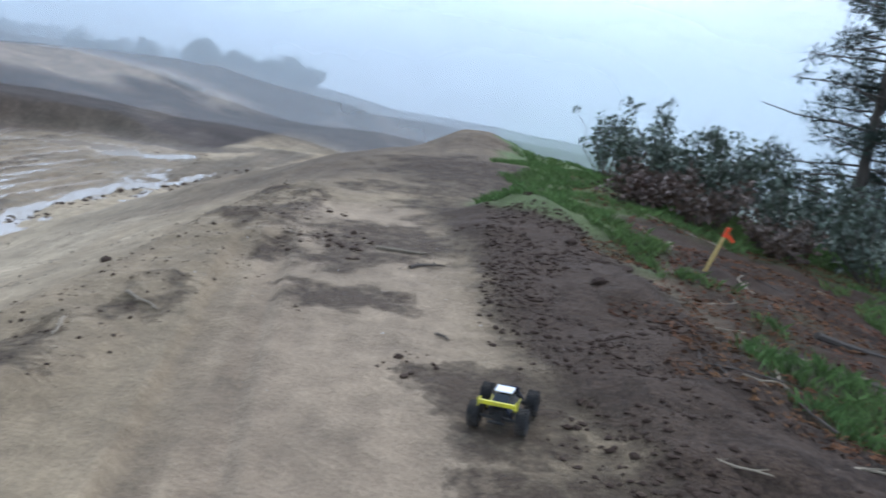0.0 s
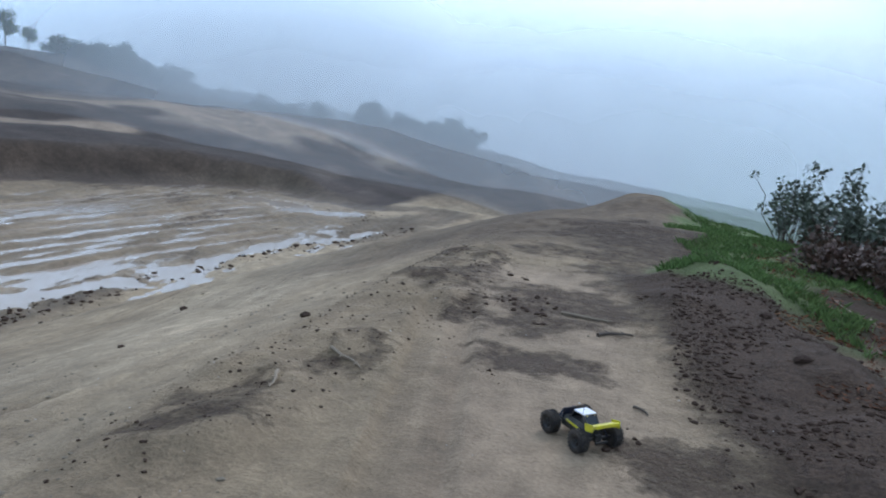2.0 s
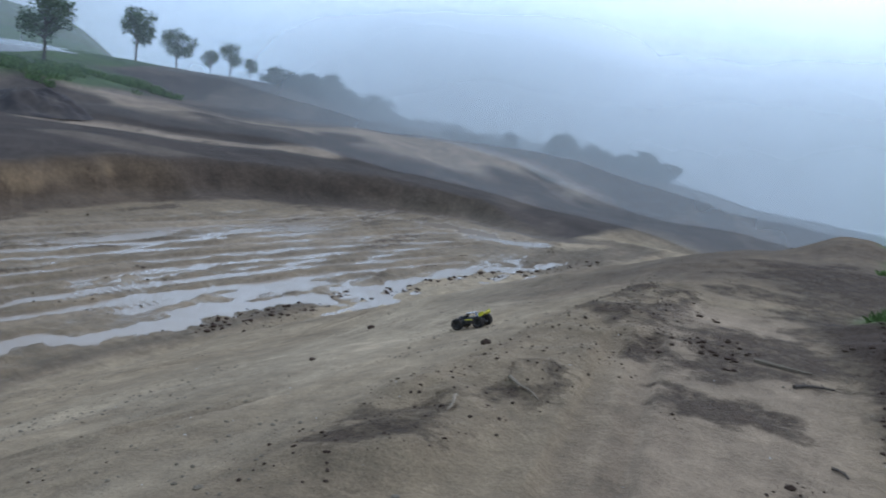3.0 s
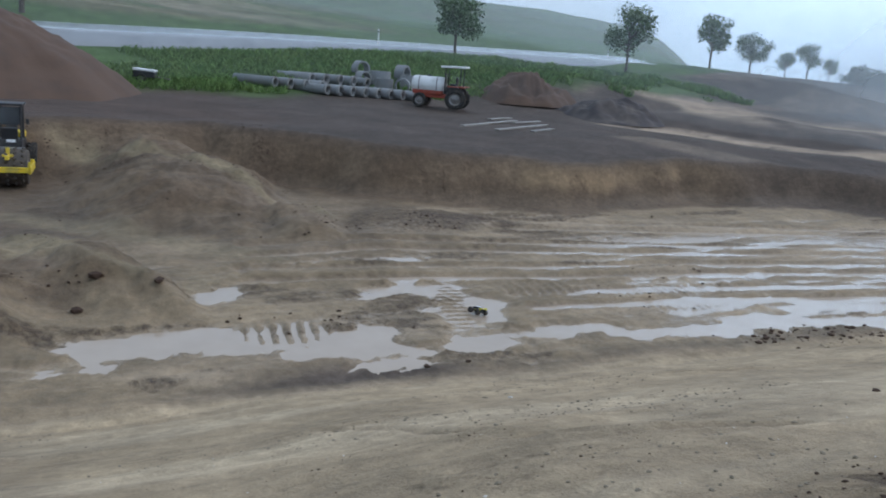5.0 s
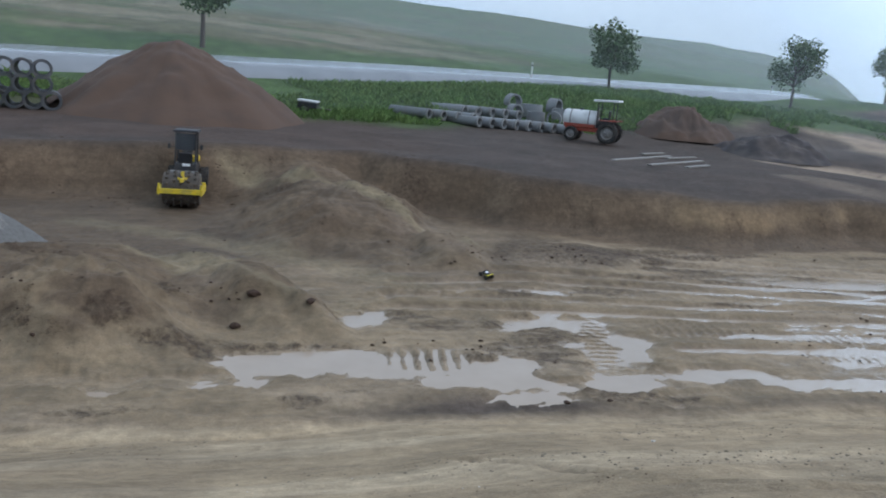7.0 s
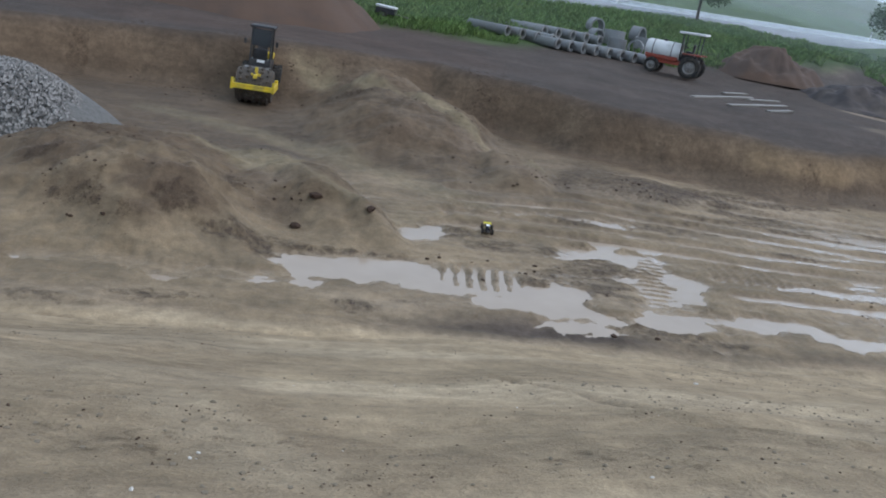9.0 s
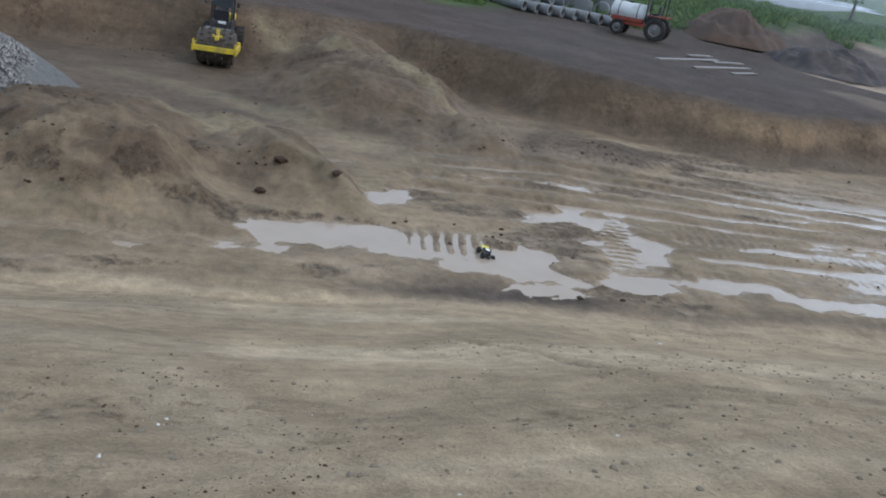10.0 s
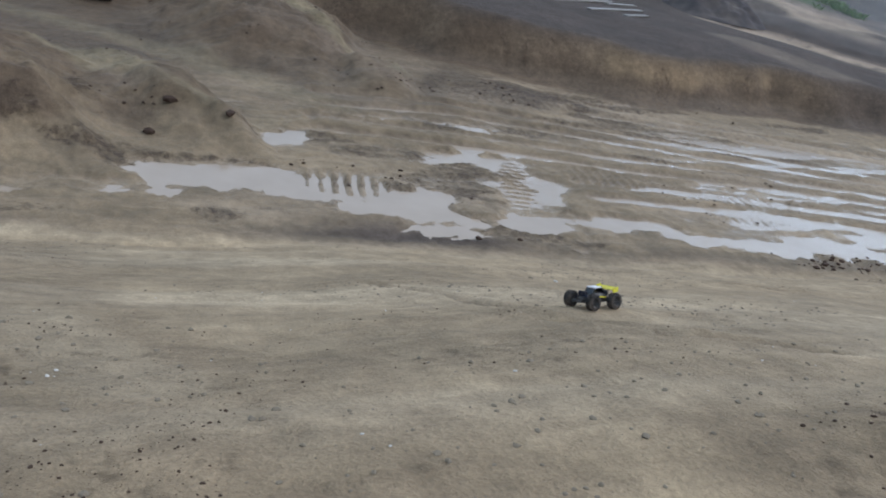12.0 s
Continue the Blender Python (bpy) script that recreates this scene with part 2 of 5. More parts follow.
SOILS = dict(track=(0.385, 0.288, 0.200), slope=(0.375, 0.284, 0.184), debris=(0.085, 0.056, 0.044), lawn=(0.125, 0.175, 0.062), mud=(0.275, 0.206, 0.132),
             dark=(0.080, 0.062, 0.053), cut=(0.170, 0.120, 0.080), olive=(0.255, 0.205, 0.130), ochre=(0.26, 0.182, 0.112), sand=(0.490, 0.390, 0.272), face=(0.20, 0.125, 0.066), pale=(0.38, 0.295, 0.225), red=(0.095, 0.058, 0.043), litter=(0.055, 0.031, 0.018),
             umber=(0.128, 0.090, 0.060), turf=(0.07, 0.12, 0.038), field=(0.205, 0.178, 0.115), scrub=(0.10, 0.105, 0.055), silt=(0.37, 0.285, 0.200))
SOAKED = 0.82  # every soil here is wet through
SOILS = {kind: tuple(SOAKED * c * k for c, k in zip(colour, (1.03, 1.0, 0.94))) for kind, colour in SOILS.items()}


def soil_colour(x, y, z):
    """Albedo and wetness of the ground, by the kind of soil that lies there; the heaps carry painted light and shade.
    """
    n1, n2, n3 = fbm(x, y, 1.2, 4, 41), fbm(x, y, 6.0, 4, 42), fbm(x, y, 0.35, 3, 43)
    col = np.zeros((len(x), 3)) + SOILS["dark"]
    wet = np.full(len(x), 0.08)
    crumb = np.zeros(len(x))

    def lay(name, w):
        nonlocal col, crumb
        w = np.clip(w, 0, 1)
        if name == "debris":
            crumb = np.maximum(crumb, w)
            return
        crumb = crumb * (1 - w)
        w = w[:, None]
        col = col * (1 - w) + np.array(SOILS[name]) * w

    d = pit_distance(x, y) + 0.9 * fbm(x, y, 5, 3, 31)
    lay("pale", step(0.25, 0.6, fbm(0.95 * x + 0.3 * y, 0.25 * y - 0.1 * x, 5, 3, 44)) * step(32, 40, y) * (1 - step(-10, 0, x)) * 0.18)
    lay("pale", stroke(x, y, [(-33.5, 27.5), (-31, 29), (-27, 31.5), (-23, 34)], 2.1) + 0.9 * stroke(x, y, [(-54, 44), (-44, 51), (-34, 59), (-24, 66)], 8.0) * step(-0.8, 0.0, n2))
    # turf and fields towards the road and past it
    verge = road_x(y) - x
    lay("turf", step(-17.5 + 0, -14.5, verge + 2.0 * n2) * (1 - step(52, 60, y + 2 * n2)))
    lay("turf", step(-9, -7, verge + 1.0 * n2))
    lay("field", step(9, 13, verge + 2 * n2) * (1 - step(30, 45, verge + 8 * n2)) * (1 - step(12, 40, y)))
    lay("scrub", step(24, 30, verge + 6 * n2) * (0.5 + 0.5 * n2))
    lay("scrub", step(5, 9, verge) * 0.75 * step(0.05, 0.45, fbm(x * 1.6 - 0.3 * y, y * 0.35, 8, 5, 52, 0.62)))
    lay("turf", step(5, 9, verge) * 0.6 * step(0.1, 0.5, fbm(x * 1.4, y * 0.5, 5, 5, 53, 0.62)))
    # land that falls away on the far side of the bank
    east = step(-4, 2, x) * step(17, 20, y + n1)
    lay("litter", step(1.5, 2.4, x + 0.06 * (y - 4) + 0.5 * n1))
    lay("turf", np.maximum(east * step(1.2, 2.5, x), 0.6 * step(3.0, 4.5, x + 0.8 * n1) * step(0.35, 0.7, n2 + 0.5 * n1)))
    lay("turf", 0.9 * (1 - step(0.7, 1.1, oval(x, y, 1.15, 9.6, 0.85, 1.7, 6) + 0.3 * n1)))
    lay("scrub", step(12, 18, x + 2 * n2) * 0.8)
    # bank
    on_bank = (1 - step(44, 56, y)) * step(-12.9, -12.0, x) * (1 - step(1.4, 2.4, x + 0.6 * n1))
    on_bank = on_bank * np.where(x > -1, 1 - step(30, 34, y), 1)
    lay("slope", on_bank)
    lay("sand", on_bank * (0.25 + 0.6 * step(-0.2, 0.5, fbm(x * 1.0 + 0.05 * y, y * 0.13, 1.3, 4, 45))) * step(-2.2, -3.2, x))
    grit = on_bank * step(0.25, -0.15, y - np.interp(x, [-12, -8.7, -4.84, -3.68, -2.74, -1.6], [-0.9, -0.1, 0.24, 1.17, 1.31, 1.7]) + 0.35 * n1) * step(-12, -10, x) * (1 - step(-1.4, -0.9, x))
    grit = np.maximum(grit, on_bank * step(-2.75, -2.4, x + 0.2 * n1) * (1 - step(-1.75, -1.45, x)) * step(2.2, 2.8, y + 0.3 * n1))
    lay("umber", grit * (0.16 + 0.18 * step(-0.2, 0.5, n1 + 0.6 * n3)))
    lay("debris", grit * 0.16 * step(0.0, 0.7, n1 + 0.8 * n3))
    lay("sand", on_bank * 0.5 * stroke(x, y, [(-5.2, -0.5), (-4.4, -0.2), (-3.5, 0.2)], 0.45))
    lay("debris", on_bank * 0.22 * step(0.35, 0.9, fbm(x * 1.0 + 0.05 * y, y * 0.16, 0.7, 4, 46)) * step(-2.2, -3.2, x))
    lay("track", on_bank * stroke(x, y, [(-0.1, -3), (-0.05, 2.5), (-0.4, 5), (-0.75, 7.2), (-0.9, 8.6)], 1.15) * step(-0.8, -0.1, 0.3 - 0.4 * n1))
    lay("umber", on_bank * step(9.5, 13, y + n1) * step(-7.0, -3.0, x) * 0.78)
    lay("debris", on_bank * stroke(x, y, [(-2.1, 3.9), (-1.95, 5.3), (-1.75, 6.6), (-1.9, 9.5)], 0.85) * step(-0.3, 0.6, n1 + 0.4 * n3) * 0.62)
    lay("debris", on_bank * (1 - step(0.35, 1.15, 0.45 * n3 + oval(x, y, -0.38, 5.5, 0.80, 0.46, -6) + 0.5 * n1)) * 0.68)
    lay("debris", on_bank * (1 - step(0.35, 1.15, 0.45 * n3 + oval(x, y, 0.45, 4.35, 0.62, 0.36, -8) + 0.55 * n1)) * 0.66)
    lay("debris", on_bank * (1 - step(0.35, 1.15, 0.45 * n3 + oval(x, y, 0.85, 3.0, 0.5, 0.9, 0) + 0.6 * n1)) * 0.58)
    lay("debris", on_bank * (1 - step(0.35, 1.15, 0.45 * n3 + oval(x, y, -0.6, 7.4, 1.0, 1.0, 20) + 0.5 * n1)) * 0.62)
    lay("debris", on_bank * (1 - step(0.35, 1.15, 0.45 * n3 + oval(x, y, 0.0, 12, 1.9, 4.5, 0) + 0.5 * n1)) * 0.58)
    right = stroke(x, y, [(1.85, 0.0), (1.75, 3.3), (1.62, 4.3), (1.25, 5.6), (1.0, 7.2), (0.7, 8.6), (0.5, 9.6)], 1.1)
    lay("litter", 0.85 * right * step(-1.2, 0.0, n1 + 0.2))
    lay("debris", right * step(-1.2, -0.1, n1 + 0.3) * 0.8)
    lay("turf", 0.55 * stroke(x, y, [(3.4, 3.4), (2.8, 5.6), (2.2, 8.0), (1.8, 9.5)], 1.0) * step(-0.1, 0.5, n1))
    lay("lawn", 0.85 * (1 - step(0.7, 1.0, oval(x, y, 1.15, 9.6, 0.85, 1.7, 6) + 0.3 * n1)))
    lay("lawn", step(-0.1, 0.35, x - 0.85 + 0.03 * (y - 12) + 0.35 * n1) * step(10.2, 11.6, y + 0.5 * n1) * (1 - step(30, 40, y)) * (0.85 + 0.15 * n2))
    for rut in ([(-0.62, 1.5), (-1.09, 4.0), (-1.6, 6.9)], [(-0.36, 1.5), (-0.86, 4.0), (-1.38, 7.1)]):
        lay("umber", on_bank * 0.3 * stroke(x, y, rut, 0.12) * step(-0.7, 0.3, n1 + 0.3 * n3))
    for mark in DRAG_MARKS:
        lay("umber", on_bank * 0.5 * stroke(x, y, mark, 0.13) * step(-0.6, 0.2, n1 + 0.4 * n3))
    lay("debris", on_bank * 0.15 * stroke(x, y, [(-4.9, -3.0), (-4.6, 1.0), (-4.4, 3.5)], 0.5) * step(0.0, 0.6, n1 + 0.5 * n3))
    # pit floor, heaps and cut face
    inside = step(0.6, -1.2, d) * (1 - step(-12.6, -11.9, x + 0.3 * n1))
    lay("mud", inside)
    lay("silt", inside * 0.8 * step(0.05, 0.6, fbm(x, y * 0.3, 1.6, 4, 47)))
    lay("debris", inside * 0.55 * step(0.2, 0.7, fbm(x, y * 0.35, 1.3, 4, 48)))
    lay("debris", inside * 0.85 * (1 - step(0.4, 1.15, oval(x, y, -25.2, 11.4, 2.4, 3.2, 0) + 0.5 * n1)))
    high = step(WATER + 0.35, WATER + 0.7, z)
    lay("umber", inside * step(-16.5, -18.5, x + 0.6 * n1) * (1 - step(0, 3, y + n1)) * 0.8)
    lay("dark", inside * step(-26, -31, x + 1.5 * n1) * (1 - step(10, 15, y)) * 0.4)
    lay("umber", inside * step(-19.5, -22.5, x + 1.0 * n1) * (1 - step(10, 15, y + 2 * n1)) * 0.5)
    lay("slope", inside * high * step(-21, -17, x) * 0.4)
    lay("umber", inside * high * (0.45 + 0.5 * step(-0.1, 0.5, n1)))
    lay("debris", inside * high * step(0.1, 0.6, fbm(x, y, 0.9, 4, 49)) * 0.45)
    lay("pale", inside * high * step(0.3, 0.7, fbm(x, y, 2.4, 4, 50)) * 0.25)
    cut_face = step(0.8, -0.2, d) * step(-2.4, -1.6, d) * step(-20, -26, x)
    lay("cut", cut_face * 0.9)
    top = step(WATER + 0.75, WATER + 1.15, z + 0.35 * n1)
    lay("ochre", cut_face * top * step(15, 18, y + n1) * (1 - step(26, 29, y)) * (0.45 + 0.55 * step(-0.5, 0.3, n1)))
    lay("umber", cut_face * (1 - top) * (0.6 + 0.3 * step(-0.3, 0.4, n1)))
    lay("debris", cut_face * 0.35 * step(0.0, 0.6, fbm(x * 0.4, y, 0.9, 4, 51)))
    # light on the heaps' crests and shade on the front, put into soil colour
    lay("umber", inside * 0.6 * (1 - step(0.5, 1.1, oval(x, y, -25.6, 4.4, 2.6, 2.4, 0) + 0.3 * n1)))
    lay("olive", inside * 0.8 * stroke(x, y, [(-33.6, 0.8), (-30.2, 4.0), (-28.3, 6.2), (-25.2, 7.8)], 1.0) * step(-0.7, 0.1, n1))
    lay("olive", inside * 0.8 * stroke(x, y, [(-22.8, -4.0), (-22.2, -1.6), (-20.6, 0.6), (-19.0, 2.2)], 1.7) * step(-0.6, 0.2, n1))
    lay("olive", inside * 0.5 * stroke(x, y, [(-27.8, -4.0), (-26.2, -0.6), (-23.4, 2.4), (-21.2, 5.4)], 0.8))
    for line in TRACKS:
        for side in (-0.72, -0.38, 0.38, 0.72):
            lay("umber", inside * 0.5 * stroke(x, y, [(px + side, py) for px, py in line], 0.13) * step(-0.6, 0.2, n1 + 0.3 * n3))
    lay("silt", inside * 0.5 * (1 - high) * step(WATER + 0.07, WATER + 0.01, z))
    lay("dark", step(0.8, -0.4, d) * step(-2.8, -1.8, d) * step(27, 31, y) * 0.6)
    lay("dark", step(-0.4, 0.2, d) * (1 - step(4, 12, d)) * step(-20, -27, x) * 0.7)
    lay("pale", stroke(x, y, [(-42.0, 32.5), (-40.6, 36.4), (-37.4, 38.9), (-34.0, 41.2), (-32.4, 46.0)], 2.1) * step(-0.7, 0.1, n1 + 0.4))
    lay("red", step(-10, -30, y + 1.5 * n2) * step(-18, -24, x) * (1 - step(-50, -56, x)) * 0.6)
    lay("red", step(-33, -36, x) * (1 - step(-49, -52, x + n2)) * step(14, 6, y) * 0.5)
    wet = wet + 0.3 * inside * (1 - high)
    low = inside * step(WATER + 0.06, WATER + 0.0, z)
    wet = np.maximum(wet, 0.95 * low)
    return col * (1 + 0.10 * n3 + 0.10 * n1)[:, None], np.clip(wet, 0, 1), crumb


# ---- materials ----
def material(name, rough=0.8, metal=0.0, spec=0.5):
    m = bpy.data.materials.new(name)
    m.use_nodes = True
    b = m.node_tree.nodes["Principled BSDF"]
    b.inputs["Roughness"].default_value, b.inputs["Metallic"].default_value = rough, metal
    b.inputs["Specular IOR Level"].default_value = spec
    return m, m.node_tree.nodes, m.node_tree.links, b


def plain(name, colour, rough=0.7, metal=0.0, dirt=(0.16, 0.13, 0.10), amount=0.35, scale=6.0, bump=0.15, spec=0.5):
    """Paint, rubber, concrete or bark with grain and splashed mud."""
    m, n, l, b = material(name, rough, metal, spec)
    co = n.new("ShaderNodeTexCoord")
    big, fine = n.new("ShaderNodeTexNoise"), n.new("ShaderNodeTexNoise")
    big.inputs["Scale"].default_value, big.inputs["Detail"].default_value = scale, 6
    fine.inputs["Scale"].default_value, fine.inputs["Detail"].default_value = scale * 9, 4
    for t in (big, fine):
        l.new(co.outputs["Object"], t.inputs["Vector"])
    ramp = n.new("ShaderNodeValToRGB")
    ramp.color_ramp.elements[0].position, ramp.color_ramp.elements[1].position = 0.45, 0.72
    ramp.color_ramp.elements[0].color, ramp.color_ramp.elements[1].color = (0, 0, 0, 1), (amount, amount, amount, 1)
    l.new(big.outputs[0], ramp.inputs[0])
    info = n.new("ShaderNodeObjectInfo")
    hsv = n.new("ShaderNodeHueSaturation")
    hsv.inputs["Color"].default_value = (*colour, 1)
    rng = n.new("ShaderNodeMapRange")
    rng.inputs["To Min"].default_value, rng.inputs["To Max"].default_value = 0.82, 1.15
    l.new(info.outputs["Random"], rng.inputs[0])
    l.new(rng.outputs[0], hsv.inputs["Value"])
    mix = n.new("ShaderNodeMixRGB")
    mix.inputs["Color2"].default_value = (*dirt, 1)
    l.new(ramp.outputs[0], mix.inputs["Fac"])
    l.new(hsv.outputs[0], mix.inputs["Color1"])
    l.new(mix.outputs[0], b.inputs["Base Color"])
    bm_node = n.new("ShaderNodeBump")
    bm_node.inputs["Strength"].default_value, bm_node.inputs["Distance"].default_value = bump, 0.01
    l.new(fine.outputs[0], bm_node.inputs["Height"])
    l.new(bm_node.outputs[0], b.inputs["Normal"])
    return m


def soil_material():
    m, n, l, b = material("soil", 0.9, spec=0.3)
    att, wet = n.new("ShaderNodeAttribute"), n.new("ShaderNodeAttribute")
    att.attribute_name, wet.attribute_name = "soil", "wet"
    geo = n.new("ShaderNodeNewGeometry")
    scales = []
    for s, d in ((0.45, 6), (5.0, 7), (38.0, 5)):
        t = n.new("ShaderNodeTexNoise")
        t.inputs["Scale"].default_value, t.inputs["Detail"].default_value = s, d
        t.inputs["Roughness"].default_value = 0.62
        l.new(geo.outputs["Position"], t.inputs["Vector"])
        scales.append(t)
    colour = att.outputs["Color"]
    for t, lo, hi in ((scales[0], 0.76, 1.24), (scales[1], 0.80, 1.20), (scales[2], 0.82, 1.18)):
        r = n.new("ShaderNodeMapRange")
        r.inputs["From Min"].default_value, r.inputs["From Max"].default_value = 0.3, 0.7
        r.inputs["To Min"].default_value, r.inputs["To Max"].default_value = lo, hi
        l.new(t.outputs[0], r.inputs[0])
        mul = n.new("ShaderNodeVectorMath")
        mul.operation = "SCALE"
        l.new(colour, mul.inputs[0])
        l.new(r.outputs[0], mul.inputs["Scale"])
        colour = mul.outputs[0]
    drag, stretch = n.new("ShaderNodeTexNoise"), n.new("ShaderNodeMapping")
    stretch.inputs["Scale"].default_value = (4.5, 0.45, 4.5)
    drag.inputs["Scale"].default_value, drag.inputs["Detail"].default_value, drag.inputs["Roughness"].default_value = 1.0, 6, 0.65
    l.new(geo.outputs["Position"], stretch.inputs[0])
    l.new(stretch.outputs[0], drag.inputs["Vector"])
    r = n.new("ShaderNodeMapRange")
    r.inputs["From Min"].default_value, r.inputs["From Max"].default_value = 0.32, 0.68
    r.inputs["To Min"].default_value, r.inputs["To Max"].default_value = 0.88, 1.12
    l.new(drag.outputs[0], r.inputs[0])
    mul = n.new("ShaderNodeVectorMath")
    mul.operation = "SCALE"
    l.new(colour, mul.inputs[0])
    l.new(r.outputs[0], mul.inputs["Scale"])
    # crumbly dark soil with ragged edges
    crumb, ragged, edge, dark = n.new("ShaderNodeAttribute"), n.new("ShaderNodeTexNoise"), n.new("ShaderNodeMapRange"), n.new("ShaderNodeMixRGB")
    crumb.attribute_name = "crumb"
    ragged.inputs["Scale"].default_value, ragged.inputs["Detail"].default_value, ragged.inputs["Roughness"].default_value = 5.5, 10, 0.80
    l.new(geo.outputs["Position"], ragged.inputs["Vector"])
    level = n.new("ShaderNodeMath")
    level.operation = "MULTIPLY_ADD"
    l.new(ragged.outputs[0], level.inputs[0])
    level.inputs[1].default_value = 2.4
    l.new(crumb.outputs["Fac"], level.inputs[2])
    edge.inputs["From Min"].default_value, edge.inputs["From Max"].default_value = 1.48, 1.92
    edge.inputs["To Min"].default_value, edge.inputs["To Max"].default_value = 0.0, 0.84
    l.new(level.outputs[0], edge.inputs[0])
    gate = n.new("ShaderNodeMath")
    gate.operation = "MULTIPLY"
    has = n.new("ShaderNodeMapRange")
    has.inputs["From Min"].default_value, has.inputs["From Max"].default_value = 0.04, 0.3
    l.new(crumb.outputs["Fac"], has.inputs[0])
    l.new(edge.outputs[0], gate.inputs[0])
    l.new(has.outputs[0], gate.inputs[1])
    dark_tone = n.new("ShaderNodeValToRGB")
    dark_tone.color_ramp.elements[0].color, dark_tone.color_ramp.elements[1].color = (0.038, 0.022, 0.014, 1), (0.100, 0.062, 0.039, 1)
    dark_tone.color_ramp.elements[0].position, dark_tone.color_ramp.elements[1].position = 0.35, 0.68
    l.new(scales[2].outputs[0], dark_tone.inputs[0])
    l.new(gate.outputs[0], dark.inputs["Fac"])
    l.new(mul.outputs[0], dark.inputs["Color1"])
    l.new(dark_tone.outputs[0], dark.inputs["Color2"])
    l.new(dark.outputs[0], b.inputs["Base Color"])
    rr = n.new("ShaderNodeMapRange")
    rr.inputs["To Min"].default_value, rr.inputs["To Max"].default_value = 0.95, 0.25
    l.new(wet.outputs["Fac"], rr.inputs[0])
    l.new(rr.outputs[0], b.inputs["Roughness"])
    add = n.new("ShaderNodeMath")
    add.operation = "MULTIPLY_ADD"
    l.new(scales[1].outputs[0], add.inputs[0])
    add.inputs[1].default_value = 2.2
    l.new(scales[2].outputs[0], add.inputs[2])
    lift = n.new("ShaderNodeMath")
    lift.operation = "MULTIPLY_ADD"
    l.new(gate.outputs[0], lift.inputs[0])
    lift.inputs[1].default_value = 1.1
    l.new(add.outputs[0], lift.inputs[2])
    bump = n.new("ShaderNodeBump")
    bump.inputs["Strength"].default_value, bump.inputs["Distance"].default_value = 0.8, 0.026
    l.new(lift.outputs[0], bump.inputs["Height"])
    l.new(bump.outputs[0], b.inputs["Normal"])
    return m


def water_material():
    m, n, l, b = material("muddy_water", 0.11)
    b.inputs["IOR"].default_value = 1.33
    geo = n.new("ShaderNodeNewGeometry")
    t = n.new("ShaderNodeTexNoise")
    t.inputs["Scale"].default_value, t.inputs["Detail"].default_value = 1.3, 5
    l.new(geo.outputs["Position"], t.inputs["Vector"])
    ramp = n.new("ShaderNodeValToRGB")
    ramp.color_ramp.elements[0].color, ramp.color_ramp.elements[1].color = (0.33, 0.258, 0.192, 1), (0.42, 0.335, 0.256, 1)
    l.new(t.outputs[0], ramp.inputs[0])
    l.new(ramp.outputs[0], b.inputs["Base Color"])
    w = n.new("ShaderNodeTexNoise")
    w.inputs["Scale"].default_value, w.inputs["Detail"].default_value = 14.0, 3
    l.new(geo.outputs["Position"], w.inputs["Vector"])
    bump = n.new("ShaderNodeBump")
    bump.inputs["Strength"].default_value, bump.inputs["Distance"].default_value = 0.12, 0.01
    l.new(w.outputs[0], bump.inputs["Height"])
    l.new(bump.outputs[0], b.inputs["Normal"])
    return m


